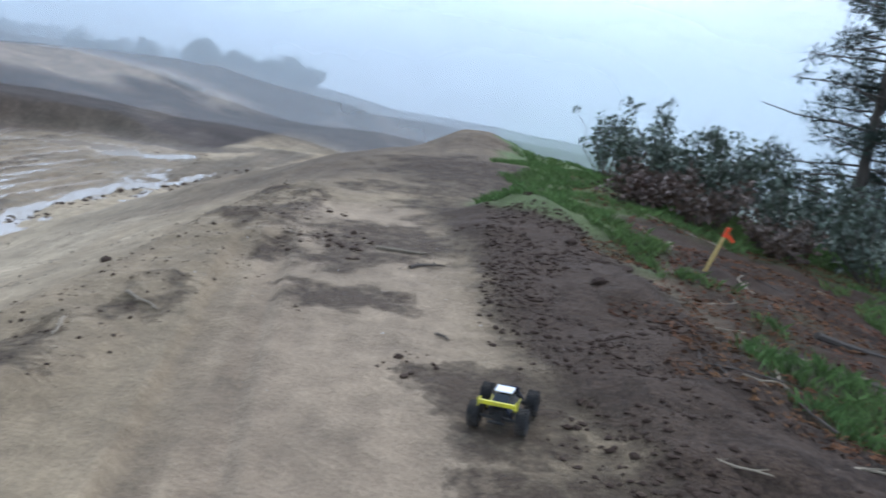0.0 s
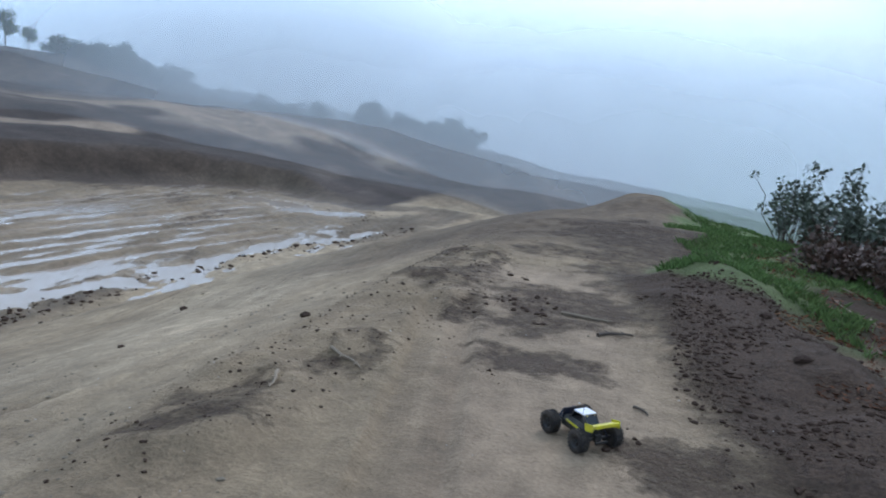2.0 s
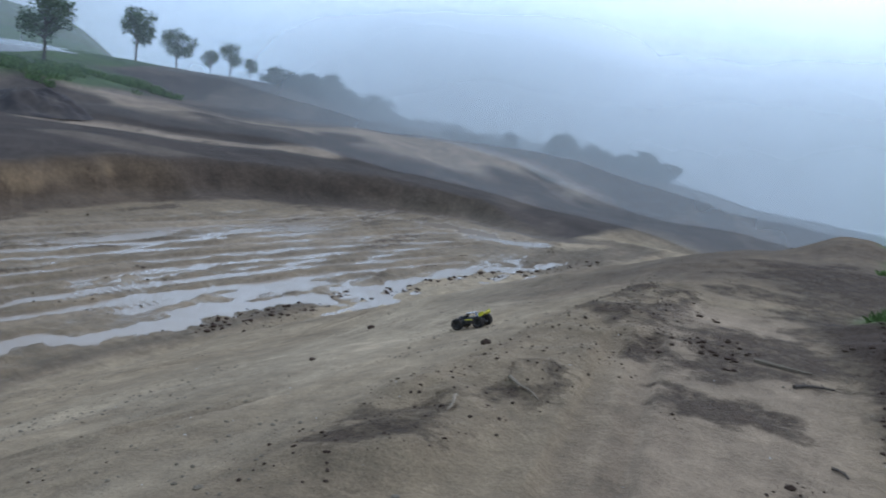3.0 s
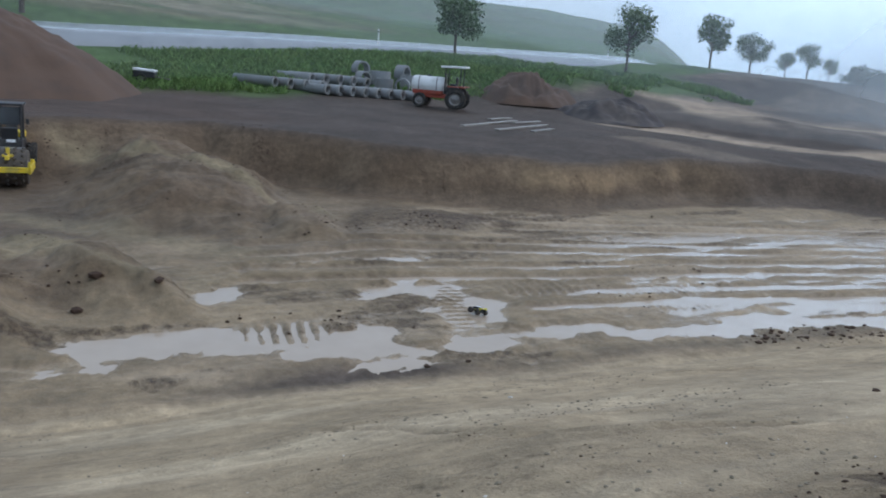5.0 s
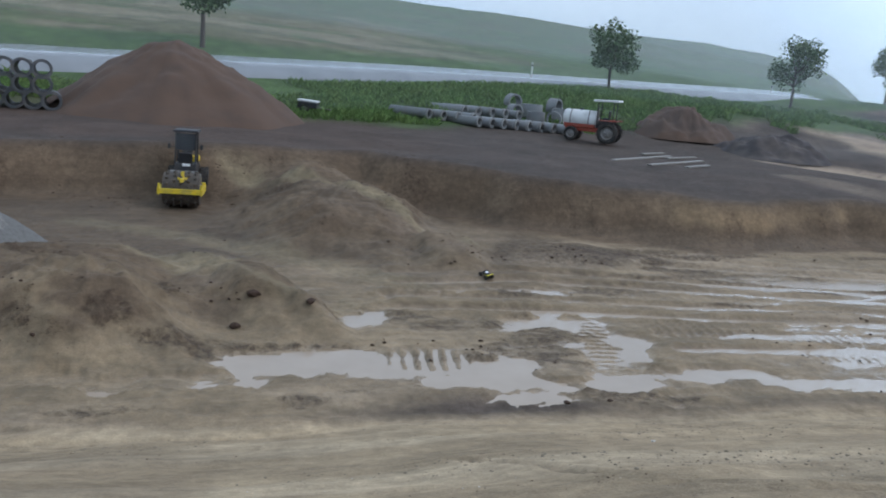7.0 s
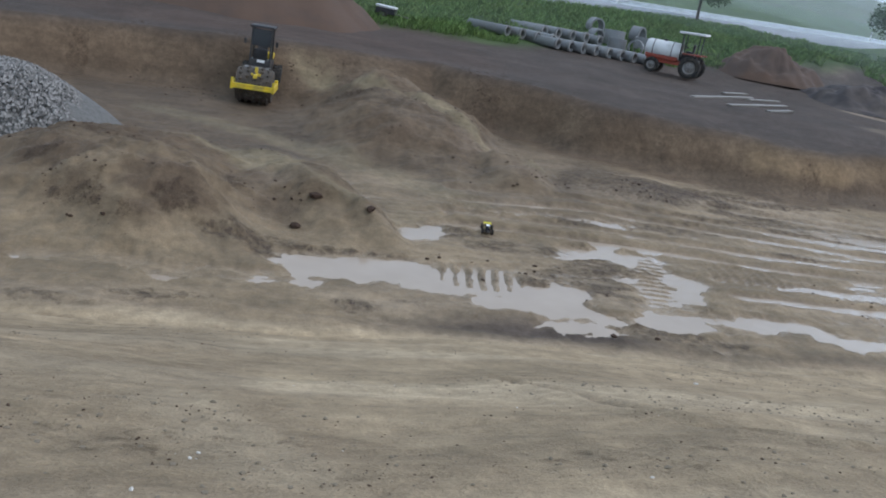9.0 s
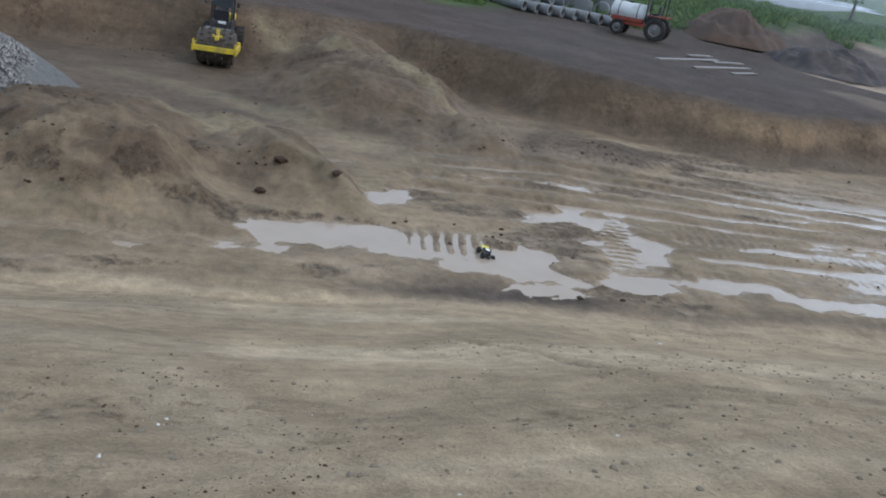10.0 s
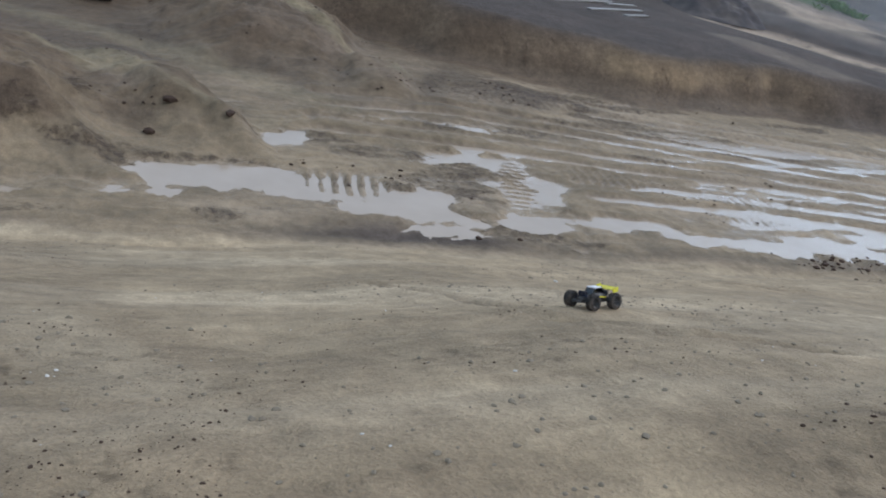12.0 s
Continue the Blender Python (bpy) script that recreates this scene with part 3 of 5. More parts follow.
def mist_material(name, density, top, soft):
    """A translucent sheet standing in for haze of low cloud: mostly clear, thinner towards its top edge, uneven."""
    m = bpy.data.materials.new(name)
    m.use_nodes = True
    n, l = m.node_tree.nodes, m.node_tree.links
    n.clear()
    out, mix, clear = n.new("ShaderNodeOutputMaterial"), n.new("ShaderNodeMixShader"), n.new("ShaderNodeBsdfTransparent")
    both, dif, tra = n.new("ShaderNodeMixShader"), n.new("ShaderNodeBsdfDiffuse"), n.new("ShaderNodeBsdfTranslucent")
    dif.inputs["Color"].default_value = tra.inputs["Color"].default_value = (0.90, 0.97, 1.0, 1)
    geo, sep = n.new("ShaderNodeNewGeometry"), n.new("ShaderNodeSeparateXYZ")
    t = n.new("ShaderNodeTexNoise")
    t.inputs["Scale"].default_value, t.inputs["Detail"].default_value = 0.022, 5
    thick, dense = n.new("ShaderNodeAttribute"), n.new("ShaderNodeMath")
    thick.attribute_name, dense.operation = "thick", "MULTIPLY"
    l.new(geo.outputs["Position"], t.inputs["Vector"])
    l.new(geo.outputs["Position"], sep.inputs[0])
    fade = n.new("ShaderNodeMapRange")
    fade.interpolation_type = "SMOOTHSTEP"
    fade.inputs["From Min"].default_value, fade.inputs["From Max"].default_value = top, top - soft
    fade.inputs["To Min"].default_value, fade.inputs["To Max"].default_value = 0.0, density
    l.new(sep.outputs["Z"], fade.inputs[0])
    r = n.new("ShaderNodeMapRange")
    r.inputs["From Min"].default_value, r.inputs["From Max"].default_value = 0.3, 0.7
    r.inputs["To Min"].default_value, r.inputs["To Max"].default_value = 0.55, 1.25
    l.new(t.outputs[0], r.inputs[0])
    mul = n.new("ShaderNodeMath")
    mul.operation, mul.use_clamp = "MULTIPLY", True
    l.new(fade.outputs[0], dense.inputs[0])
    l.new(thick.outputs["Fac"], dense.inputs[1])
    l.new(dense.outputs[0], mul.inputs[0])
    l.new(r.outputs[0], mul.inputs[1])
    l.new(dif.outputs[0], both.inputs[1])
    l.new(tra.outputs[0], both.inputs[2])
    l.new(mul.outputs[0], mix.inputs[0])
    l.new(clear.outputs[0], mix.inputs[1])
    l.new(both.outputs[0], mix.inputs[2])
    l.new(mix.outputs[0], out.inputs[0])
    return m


SOIL, PUDDLE = soil_material(), water_material()


# ---- mesh helpers ----
def mesh_of(name, verts, faces, mat, smooth=False):
    me = bpy.data.meshes.new(name)
    me.from_pydata([tuple(v) for v in verts], [], faces)
    if mat:
        me.materials.append(mat)
    if smooth:
        me.polygons.foreach_set("use_smooth", [True] * len(me.polygons))
    me.update()
    return me


def part(name, bm, mat, parent=None, label="", smooth=False):
    me = bpy.data.meshes.new(name)
    bm.to_mesh(me)
    bm.free()
    me.materials.append(mat)
    if smooth:
        me.polygons.foreach_set("use_smooth", [True] * len(me.polygons))
    ob = new(name, me)
    ob.parent = parent
    return tagged(ob, label) if label else ob


# ---- the ground: one sheet, finer where the camera stands ----
def build_ground():
    az = np.radians(np.concatenate([np.arange(-60, 120, 0.22), np.arange(124, 298, 1.5)]))
    rad = np.concatenate([[0.02, 0.3], np.geomspace(0.6, 11, 230), np.geomspace(11.1, 46, 250), np.geomspace(46.6, 340, 130)])
    a, r = np.meshgrid(az, rad)
    x, y = (-np.sin(a) * r).ravel() + 0.3, (np.cos(a) * r).ravel() - 0.4
    z = height(x, y)
    nr, na = len(rad), len(az)
    i = np.arange(nr - 1)[:, None] * na
    j = np.arange(na)[None, :]
    k = (j + 1) % na
    quads = np.stack([i + j, i + k, i + na + k, i + na + j], -1).reshape(-1, 4)[:, ::-1]
    me = bpy.data.meshes.new("ground")
    me.vertices.add(nr * na)
    me.vertices.foreach_set("co", np.stack([x, y, z], 1).ravel())
    me.loops.add(len(quads) * 4)
    me.loops.foreach_set("vertex_index", quads.ravel().astype(np.int32))
    me.polygons.add(len(quads))
    me.polygons.foreach_set("loop_start", np.arange(0, len(quads) * 4, 4, dtype=np.int32))
    me.polygons.foreach_set("use_smooth", np.ones(len(quads), bool))
    me.update()
    me.validate()
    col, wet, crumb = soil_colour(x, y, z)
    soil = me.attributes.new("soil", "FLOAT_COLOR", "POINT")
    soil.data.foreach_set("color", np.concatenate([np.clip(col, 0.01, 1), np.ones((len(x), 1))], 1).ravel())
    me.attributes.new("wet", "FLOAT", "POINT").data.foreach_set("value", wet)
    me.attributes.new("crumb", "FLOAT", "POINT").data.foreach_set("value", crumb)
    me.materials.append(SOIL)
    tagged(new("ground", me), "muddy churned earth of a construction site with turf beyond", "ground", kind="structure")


build_ground()


def build_water():
    bm = bmesh.new()
    edge = [(-11.9, -6), (-11.9, 17), (-10.8, 24), (-9.0, 32), (-8.4, 42), (-13, 41), (-19, 42), (-26, 37), (-28.8, 31), (-28.2, 19), (-27, 11), (-23, 6), (-21, 2), (-17, -6)]
    bm.faces.new([bm.verts.new((px, py, WATER)) for px, py in edge])
    ob = part("water", bm, PUDDLE)
    tagged(ob, "brown rain water standing in the hollows of the pit floor", "puddles", kind="structure")


build_water()


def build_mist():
    # nested ring-shaped sheets stand in for haze that builds up with distance
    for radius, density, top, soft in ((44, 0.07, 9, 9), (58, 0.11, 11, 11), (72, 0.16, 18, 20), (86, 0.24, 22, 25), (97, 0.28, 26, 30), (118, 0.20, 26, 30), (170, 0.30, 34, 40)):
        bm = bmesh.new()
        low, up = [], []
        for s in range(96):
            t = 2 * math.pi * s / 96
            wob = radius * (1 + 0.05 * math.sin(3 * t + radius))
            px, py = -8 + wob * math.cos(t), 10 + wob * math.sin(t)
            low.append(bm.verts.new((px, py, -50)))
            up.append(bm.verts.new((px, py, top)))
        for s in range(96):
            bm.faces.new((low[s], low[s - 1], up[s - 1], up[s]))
        ob = part("mist_sheet", bm, mist_material("mist", density, top, soft), smooth=True)
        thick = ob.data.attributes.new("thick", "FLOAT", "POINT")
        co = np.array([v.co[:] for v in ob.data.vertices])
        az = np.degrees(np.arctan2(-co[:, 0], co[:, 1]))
        # sheets made denser on the bearings ahead, to pale the hill there
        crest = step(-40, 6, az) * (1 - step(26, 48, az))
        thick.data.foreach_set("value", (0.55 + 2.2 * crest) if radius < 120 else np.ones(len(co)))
        tagged(ob, "thin pale translucent sheet standing in for haze of low cloud over the land", "mist", kind="structure")


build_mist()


# ---- shape helpers ----
def box(bm, size, centre=(0, 0, 0), turn=(0, 0, 0), bevel=0.0):
    made = bmesh.ops.create_cube(bm, size=1.0)["verts"]
    bmesh.ops.scale(bm, vec=size, verts=made)
    if bevel:
        edges = list({e for v in made for e in v.link_edges})
        made = bmesh.ops.bevel(bm, geom=edges, offset=bevel, segments=2, affect="EDGES", profile=0.6)["verts"]
        made = list(set(made))
    bmesh.ops.transform(bm, matrix=pose(*centre, *turn), verts=made)
    return bm


def rod(bm, a, b, r1, r2=None, sides=10, caps=True):
    a, b = Vector(a), Vector(b)
    m = Matrix.Translation((a + b) / 2) @ (b - a).to_track_quat("Z", "Y").to_matrix().to_4x4()
    bmesh.ops.create_cone(bm, cap_ends=caps, segments=sides, radius1=r1, radius2=r1 if r2 is None else r2, depth=(b - a).length, matrix=m)
    return bm


def lathe(bm, profile, sides=28, axis="X", m=Matrix()):
    """Turn (along, radius) points round an axis; closed when the profile is."""
    rings = []
    for along, r in profile:
        ring = []
        for s in range(sides):
            t = 2 * math.pi * s / sides
            p = (along, r * math.cos(t), r * math.sin(t)) if axis == "X" else (r * math.cos(t), r * math.sin(t), along)
            ring.append(bm.verts.new(m @ Vector(p)))
        rings.append(ring)
    for a, b in zip(rings, rings[1:]):
        for s in range(sides):
            bm.faces.new((a[s - 1], a[s], b[s], b[s - 1]))
    return bm


def thing(name, label, category, m=Matrix(), group=""):
    ob = new(name)
    ob.matrix_world = m
    return tagged(ob, label, category, group)


def clod_mesh(name, mat, seed, flat=0.7):
    rng = random.Random(seed)
    bm = bmesh.new()
    bmesh.ops.create_icosphere(bm, subdivisions=1, radius=1.0)
    for v in bm.verts:
        v.co *= rng.uniform(0.7, 1.15)
        v.co.z *= flat
    me = bpy.data.meshes.new(name)
    bm.to_mesh(me)
    bm.free()
    me.materials.append(mat)
    return me


def scatter_mesh(name, mat, spots, seed, flat=0.65):
    """Many clods joined into one mesh; spots: x, y, radius."""
    rng = np.random.RandomState(seed)
    bm = bmesh.new()
    bmesh.ops.create_icosphere(bm, subdivisions=1, radius=1.0)
    base = np.array([v.co[:] for v in bm.verts])
    tris = np.array([[v.index for v in f.verts] for f in bm.faces])
    bm.free()
    spots = np.array(spots)
    n = len(spots)
    z = height(spots[:, 0], spots[:, 1])
    ang = rng.rand(n) * 6.28
    c, s = np.cos(ang)[:, None], np.sin(ang)[:, None]
    pts = base[None] * rng.uniform(0.65, 1.2, (n, len(base), 1)) * spots[:, 2][:, None, None] * np.stack([rng.uniform(0.8, 1.5, n), np.ones(n), rng.uniform(0.45, 0.85, n)], 1)[:, None, :] * [1, 1, flat / 0.65]
    px = pts[:, :, 0] * c - pts[:, :, 1] * s + spots[:, 0][:, None]
    py = pts[:, :, 0] * s + pts[:, :, 1] * c + spots[:, 1][:, None]
    pz = pts[:, :, 2] + (z + spots[:, 2] * 0.15)[:, None]
    verts = np.stack([px, py, pz], 2).reshape(-1, 3)
    faces = (tris[None] + (np.arange(n) * len(base))[:, None, None]).reshape(-1, 3)
    return mesh_of(name, verts.tolist(), faces.tolist(), mat)


def leaf_cloud(centres, radii, count, size, seed, lift=0.3, slim=0.32):
    """Small bent leaves spread through ball-shaped clumps."""
    rng = np.random.RandomState(seed)
    pick = rng.choice(len(centres), count, p=np.array(radii) ** 2 / np.sum(np.array(radii) ** 2))
    d = rng.normal(size=(count, 3))
    d /= np.linalg.norm(d, axis=1, keepdims=True)
    pos = np.array(centres)[pick] + d * (np.array(radii)[pick] * rng.rand(count) ** 0.45)[:, None]
    u = rng.normal(size=(count, 3))
    u[:, 2] -= lift
    u /= np.linalg.norm(u, axis=1, keepdims=True)
    w = np.cross(u, rng.normal(size=(count, 3)))
    w /= np.linalg.norm(w, axis=1, keepdims=True)
    nrm = np.cross(u, w)
    s = (size * rng.uniform(0.6, 1.3, count))[:, None]
    quad = np.stack([pos, pos + u * s * 0.5 + w * s * slim + nrm * s * 0.08, pos + u * s, pos + u * s * 0.5 - w * s * slim + nrm * s * 0.08], 1)
    faces = np.arange(count * 4).reshape(-1, 4)
    return quad.reshape(-1, 3).tolist(), faces.tolist()


def leaf_material(name, colour, spread=0.35, rough=0.55, spec=0.5):
    m, n, l, b = material(name, rough, spec=spec)
    geo = n.new("ShaderNodeNewGeometry")
    rng = n.new("ShaderNodeMapRange")
    rng.inputs["To Min"].default_value, rng.inputs["To Max"].default_value = 1 - spread, 1 + spread
    l.new(geo.outputs["Random Per Island"], rng.inputs[0])
    t = n.new("ShaderNodeTexNoise")
    t.inputs["Scale"].default_value = 0.7
    l.new(geo.outputs["Position"], t.inputs["Vector"])
    hsv = n.new("ShaderNodeHueSaturation")
    hsv.inputs["Color"].default_value = (*colour, 1)
    hue = n.new("ShaderNodeMapRange")
    hue.inputs["To Min"].default_value, hue.inputs["To Max"].default_value = 0.46, 0.53
    l.new(t.outputs[0], hue.inputs[0])
    l.new(hue.outputs[0], hsv.inputs["Hue"])
    l.new(rng.outputs[0], hsv.inputs["Value"])
    l.new(hsv.outputs[0], b.inputs["Base Color"])
    return m


BARK = plain("bark", (0.09, 0.07, 0.055), 0.9, amount=0.3, scale=8, bump=0.6)
LEAF = leaf_material("maple_leaves", (0.065, 0.115, 0.036))
LEAF_FAR = leaf_material("hedge_leaves", (0.06, 0.085, 0.045))
LEAF_DARK = leaf_material("bramble_leaves", (0.080, 0.098, 0.064))
NEEDLE = leaf_material("pine_needles", (0.020, 0.034, 0.018))
DEAD = leaf_material("dead_brush", (0.10, 0.060, 0.038))
LITTER = leaf_material("leaf_litter", (0.125, 0.058, 0.028), 0.75, 0.9, 0.15)
BLADE = leaf_material("grass_blades", (0.125, 0.200, 0.062), 0.45, 0.8, 0.2)
CONCRETE = plain("wet_concrete", (0.21, 0.215, 0.215), 0.65, amount=0.5, scale=2.0, bump=0.3)
YELLOW = plain("yellow_paint", (0.72, 0.52, 0.02), 0.45, amount=0.55, scale=2.5)
BLACK = plain("black_steel", (0.022, 0.023, 0.026), 0.5, amount=0.3, scale=2.5)
STEEL = plain("muddy_steel", (0.20, 0.19, 0.18), 0.45, 0.6, amount=0.7, scale=2.0)
RUBBER = plain("tyre_rubber", (0.022, 0.021, 0.020), 0.85, amount=0.7, dirt=(0.12, 0.095, 0.07), scale=7, bump=0.5)
CAKED = plain("mud_caked_steel", (0.075, 0.062, 0.050), 0.8, amount=0.7, dirt=(0.14, 0.105, 0.075), scale=5, bump=0.6)
WHITE = plain("white_paint", (0.78, 0.78, 0.76), 0.4, amount=0.3, scale=2.0)
RED = plain("faded_red_paint", (0.32, 0.055, 0.03), 0.5, amount=0.4, scale=2.0)
CABGLASS, _n, _l, _b = material("dark_glass", 0.08)
_b.inputs["Base Color"].default_value = (0.02, 0.025, 0.03, 1)
WOOD = plain("weathered_wood", (0.30, 0.235, 0.16), 0.85, amount=0.4, scale=5, bump=0.4)
PLANK = plain("glint_pale_plank", (0.22, 0.20, 0.178), 0.5, amount=0.5, scale=3, bump=0.2)
STAKE = plain("fresh_wood", (0.62, 0.42, 0.14), 0.8, amount=0.2, scale=5)
ORANGE = plain("orange_marking_paint", (0.95, 0.10, 0.02), 0.6, amount=0.1)
ASPHALT, _n, _l, _b = material("wet_asphalt", 0.18)
_t = _n.new("ShaderNodeTexNoise")
_t.inputs["Scale"].default_value = 0.6
_g = _n.new("ShaderNodeNewGeometry")
_l.new(_g.outputs["Position"], _t.inputs["Vector"])
_r = _n.new("ShaderNodeValToRGB")
_r.color_ramp.elements[0].color, _r.color_ramp.elements[1].color = (0.16, 0.165, 0.17, 1), (0.26, 0.265, 0.27, 1)
_l.new(_t.outputs[0], _r.inputs[0])
_l.new(_r.outputs[0], _b.inputs["Base Color"])
CLOD = plain("earth_clods", (0.060, 0.037, 0.026), 0.95, spec=0.2, amount=0.4, dirt=(0.12, 0.080, 0.054), scale=9, bump=0.6)
SANDCLOD = plain("sandy_clods", (0.23, 0.185, 0.13), 0.95, amount=0.4, scale=9, bump=0.6)
PEBBLE = plain("pale_pebbles", (0.60, 0.56, 0.50), 0.8, amount=0.2, scale=9, bump=0.3)
GRAVEL = plain("grey_gravel", (0.150, 0.145, 0.135), 0.9, amount=0.6, dirt=(0.06, 0.056, 0.05), scale=9, bump=1.0)
HEAP = plain("red_brown_earth", (0.092, 0.054, 0.035), 0.95, amount=0.5, dirt=(0.06, 0.042, 0.034), scale=0.8, bump=0.8)


# ---- the road past the site ----
def build_road():
    ys = np.linspace(-72, 235, 160)
    xs = road_x(ys)
    xs = np.convolve(np.pad(xs, 6, mode="edge"), np.ones(13) / 13, "valid")
    dx, dy = np.gradient(xs), np.gradient(ys)
    ln = np.hypot(dx, dy)
    nx, ny = -dy / ln, dx / ln
    zmid = height(xs, ys)
    zmid = np.convolve(np.pad(zmid, 8, mode="edge"), np.ones(17) / 17, "valid") + 0.30
    verts, faces = [], []
    for k in range(len(ys)):
        for side, drop in ((-4.2, -1.3), (-2.8, -0.26), (2.8, 0.28), (3.6, -0.5)):
            verts.append((xs[k] + nx[k] * side, ys[k] + ny[k] * side, zmid[k] + drop))
    for k in range(len(ys) - 1):
        for s in range(3):
            a = k * 4 + s
            faces.append((a, a + 4, a + 5, a + 1))
    me = mesh_of("road", verts, faces, ASPHALT, True)
    tagged(new("road", me), "wet pale grey asphalt country road above the site", "road", kind="structure")


build_road()


# ---- trees ----
def limb(bm, a, b, r1, r2, rng, bend=0.12, sides=6, steps=4):
    a, b = Vector(a), Vector(b)
    last, lr = a, r1
    for k in range(1, steps + 1):
        u = k / steps
        p = a.lerp(b, u) + Vector((rng.uniform(-1, 1), rng.uniform(-1, 1), rng.uniform(-0.5, 0.5))) * bend * (b - a).length * (0.5 if k < steps else 0)
        r = r1 + (r2 - r1) * u
        rod(bm, last, p, lr, r, sides, True)
        last, lr = p, r


def broad_tree(m, high, wide, seed, label, leaves=2600, leaf=0.26, mat=None, group="trees along the road"):
    rng = random.Random(seed)
    ob = thing("tree", label, "tree", m, group)
    bm = bmesh.new()
    clear = high * 0.30
    limb(bm, (0, 0, -0.3), (rng.uniform(-0.1, 0.1), 0, clear), 0.024 * high, 0.019 * high, rng, 0.02, 9)
    centres, radii = [], []
    for k in range(17):
        t = k * 2.4 + rng.uniform(-0.3, 0.3)
        lvl = rng.uniform(0.0, 1.0)
        spread = wide * 0.5 * math.sqrt(max(0.05, 1 - (1.7 * lvl - 0.75) ** 2)) * rng.uniform(0.45, 0.8)
        tip = (spread * math.cos(t), spread * math.sin(t), clear + (high - clear) * (0.12 + 0.74 * lvl))
        limb(bm, (0, 0, clear * rng.uniform(0.85, 1.15) + 0.3 * lvl * (high - clear)), tip, 0.009 * high, 0.003 * high, rng, 0.1, 5, 3)
        centres.append(tip)
        radii.append(wide * rng.uniform(0.12, 0.21))
    limb(bm, (0, 0, clear), (0, 0, high * 0.8), 0.017 * high, 0.005 * high, rng, 0.04, 7)
    centres.append((0, 0, high * 0.86))
    radii.append(wide * 0.17)
    centres.append((0, 0, high * 0.62))
    radii.append(wide * 0.25)
    part("trunk", bm, BARK, ob)
    v, f = leaf_cloud(centres, radii, leaves, leaf, seed)
    me = mesh_of("crown", v, f, mat or LEAF)
    new("crown", me).parent = ob
    return ob


TREE_LABEL = "young round-crowned roadside tree in full green leaf"
first = broad_tree(pose(-65.5, 32.2, ground_at(-65.5, 32.2)), 5.9, 5.6, 1, TREE_LABEL, 3200)
second = broad_tree(pose(-66.4, 51.0, ground_at(-66.4, 51)), 6.4, 5.6, 2, TREE_LABEL, 3200)
third = broad_tree(pose(-73.0, 67.5, ground_at(-73, 67.5)), 5.9, 5.0, 3, TREE_LABEL, 3000)
for src, x, y, s, turn in ((first, -70.8, 71.3, 0.76, 70), (third, -68.2, 73.9, 0.46, 130), (second, -66.4, 75.3, 0.58, 200), (third, -65.0, 77.0, 0.42, 20)):
    src.scale = (s, s, s)
    copy_thing(src, pose(x, y, ground_at(x, y), 0, 0, turn))
    src.scale = (1, 1, 1)
broad_tree(pose(-68.5, -0.8, ground_at(-68.5, -0.8)), 8.8, 7.6, 5, "large leafy tree standing behind the earth heap by the road", 4200, 0.34)
broad_tree(pose(-120, -6.0, ground_at(-120, -6)), 11, 9, 6, "dim broadleaf tree far up the misty field", 2600, 0.5, LEAF_FAR, "")


def build_ridge():
    """A hedge of bushes and small trees along the crest beyond the dark earth."""
    kinds = [broad_tree(pose(-66 + 3 * k, 86, ground_at(-66 + 3 * k, 86) - 0.9), 3.4, 3.8, 30 + k, "hazy hedgerow bush on the crest of the hill", 1300, 0.36, LEAF_FAR, "hedge on the crest") for k in range(3)]
    rng = random.Random(8)
    az = 38.6
    while az > 11.8:
        r = 101 - 0.25 * (39 - az) + rng.uniform(-2.5, 2.5)
        x, y = -r * math.sin(radians(az)), r * math.cos(radians(az))
        s = rng.uniform(0.5, 0.78) * (1.0 if rng.random() < 0.75 else 1.4)
        k = kinds[rng.randrange(3)]
        k.scale = (s * 1.15, s * 1.15, s)
        copy_thing(k, pose(x, y, ground_at(x, y) - 0.8, 0, 0, rng.uniform(0, 360)))
        k.scale = (1, 1, 1)
        az -= rng.uniform(0.4, 0.85)


build_ridge()


def pine_tree(m, high, seed):
    rng = random.Random(seed)
    ob = thing("pine_tree", "dark gaunt pine with sparse drooping branches", "tree", m, "pines beside the bank")
    bm = bmesh.new()
    limb(bm, (0, 0, -0.3), (rng.uniform(-0.2, 0.2), rng.uniform(-0.2, 0.2), high), 0.11, 0.02, rng, 0.012, 9, 6)
    centres, radii = [], []
    for k in range(40):
        h = high * (0.12 + 0.86 * k / 40)
        t = k * 2.39996 + rng.uniform(-0.5, 0.5)
        length = (2.4 - 1.6 * h / high) * rng.uniform(0.55, 1.1)
        tip = Vector((length * math.cos(t), length * math.sin(t), h + rng.uniform(-0.1, 0.45)))
        limb(bm, (0, 0, h), tip, 0.022, 0.006, rng, 0.08, 4, 3)
        for u in (0.45, 0.65, 0.85, 1.0):
            if rng.random() < 0.5:
                p = Vector((0, 0, h)).lerp(tip, u) + Vector((rng.uniform(-0.15, 0.15), rng.uniform(-0.15, 0.15), rng.uniform(-0.05, 0.1)))
                centres.append(p[:])
                radii.append(rng.uniform(0.12, 0.26))
    part("trunk", bm, BARK, ob)
    v, f = leaf_cloud(centres, radii, 6500, 0.17, seed, 0.0, 0.07)
    new("crown", mesh_of("crown", v, f, NEEDLE)).parent = ob
    return ob


for k, (x, y, high) in enumerate(((6.5, 13.9, 6.6), (7.2, 13.2, 7.4), (8.4, 14.4, 7.0), (7.0, 15.2, 5.6))):
    pine_tree(pose(x, y, ground_at(x, y), 0, 0, 50 * k), high, 60 + k)


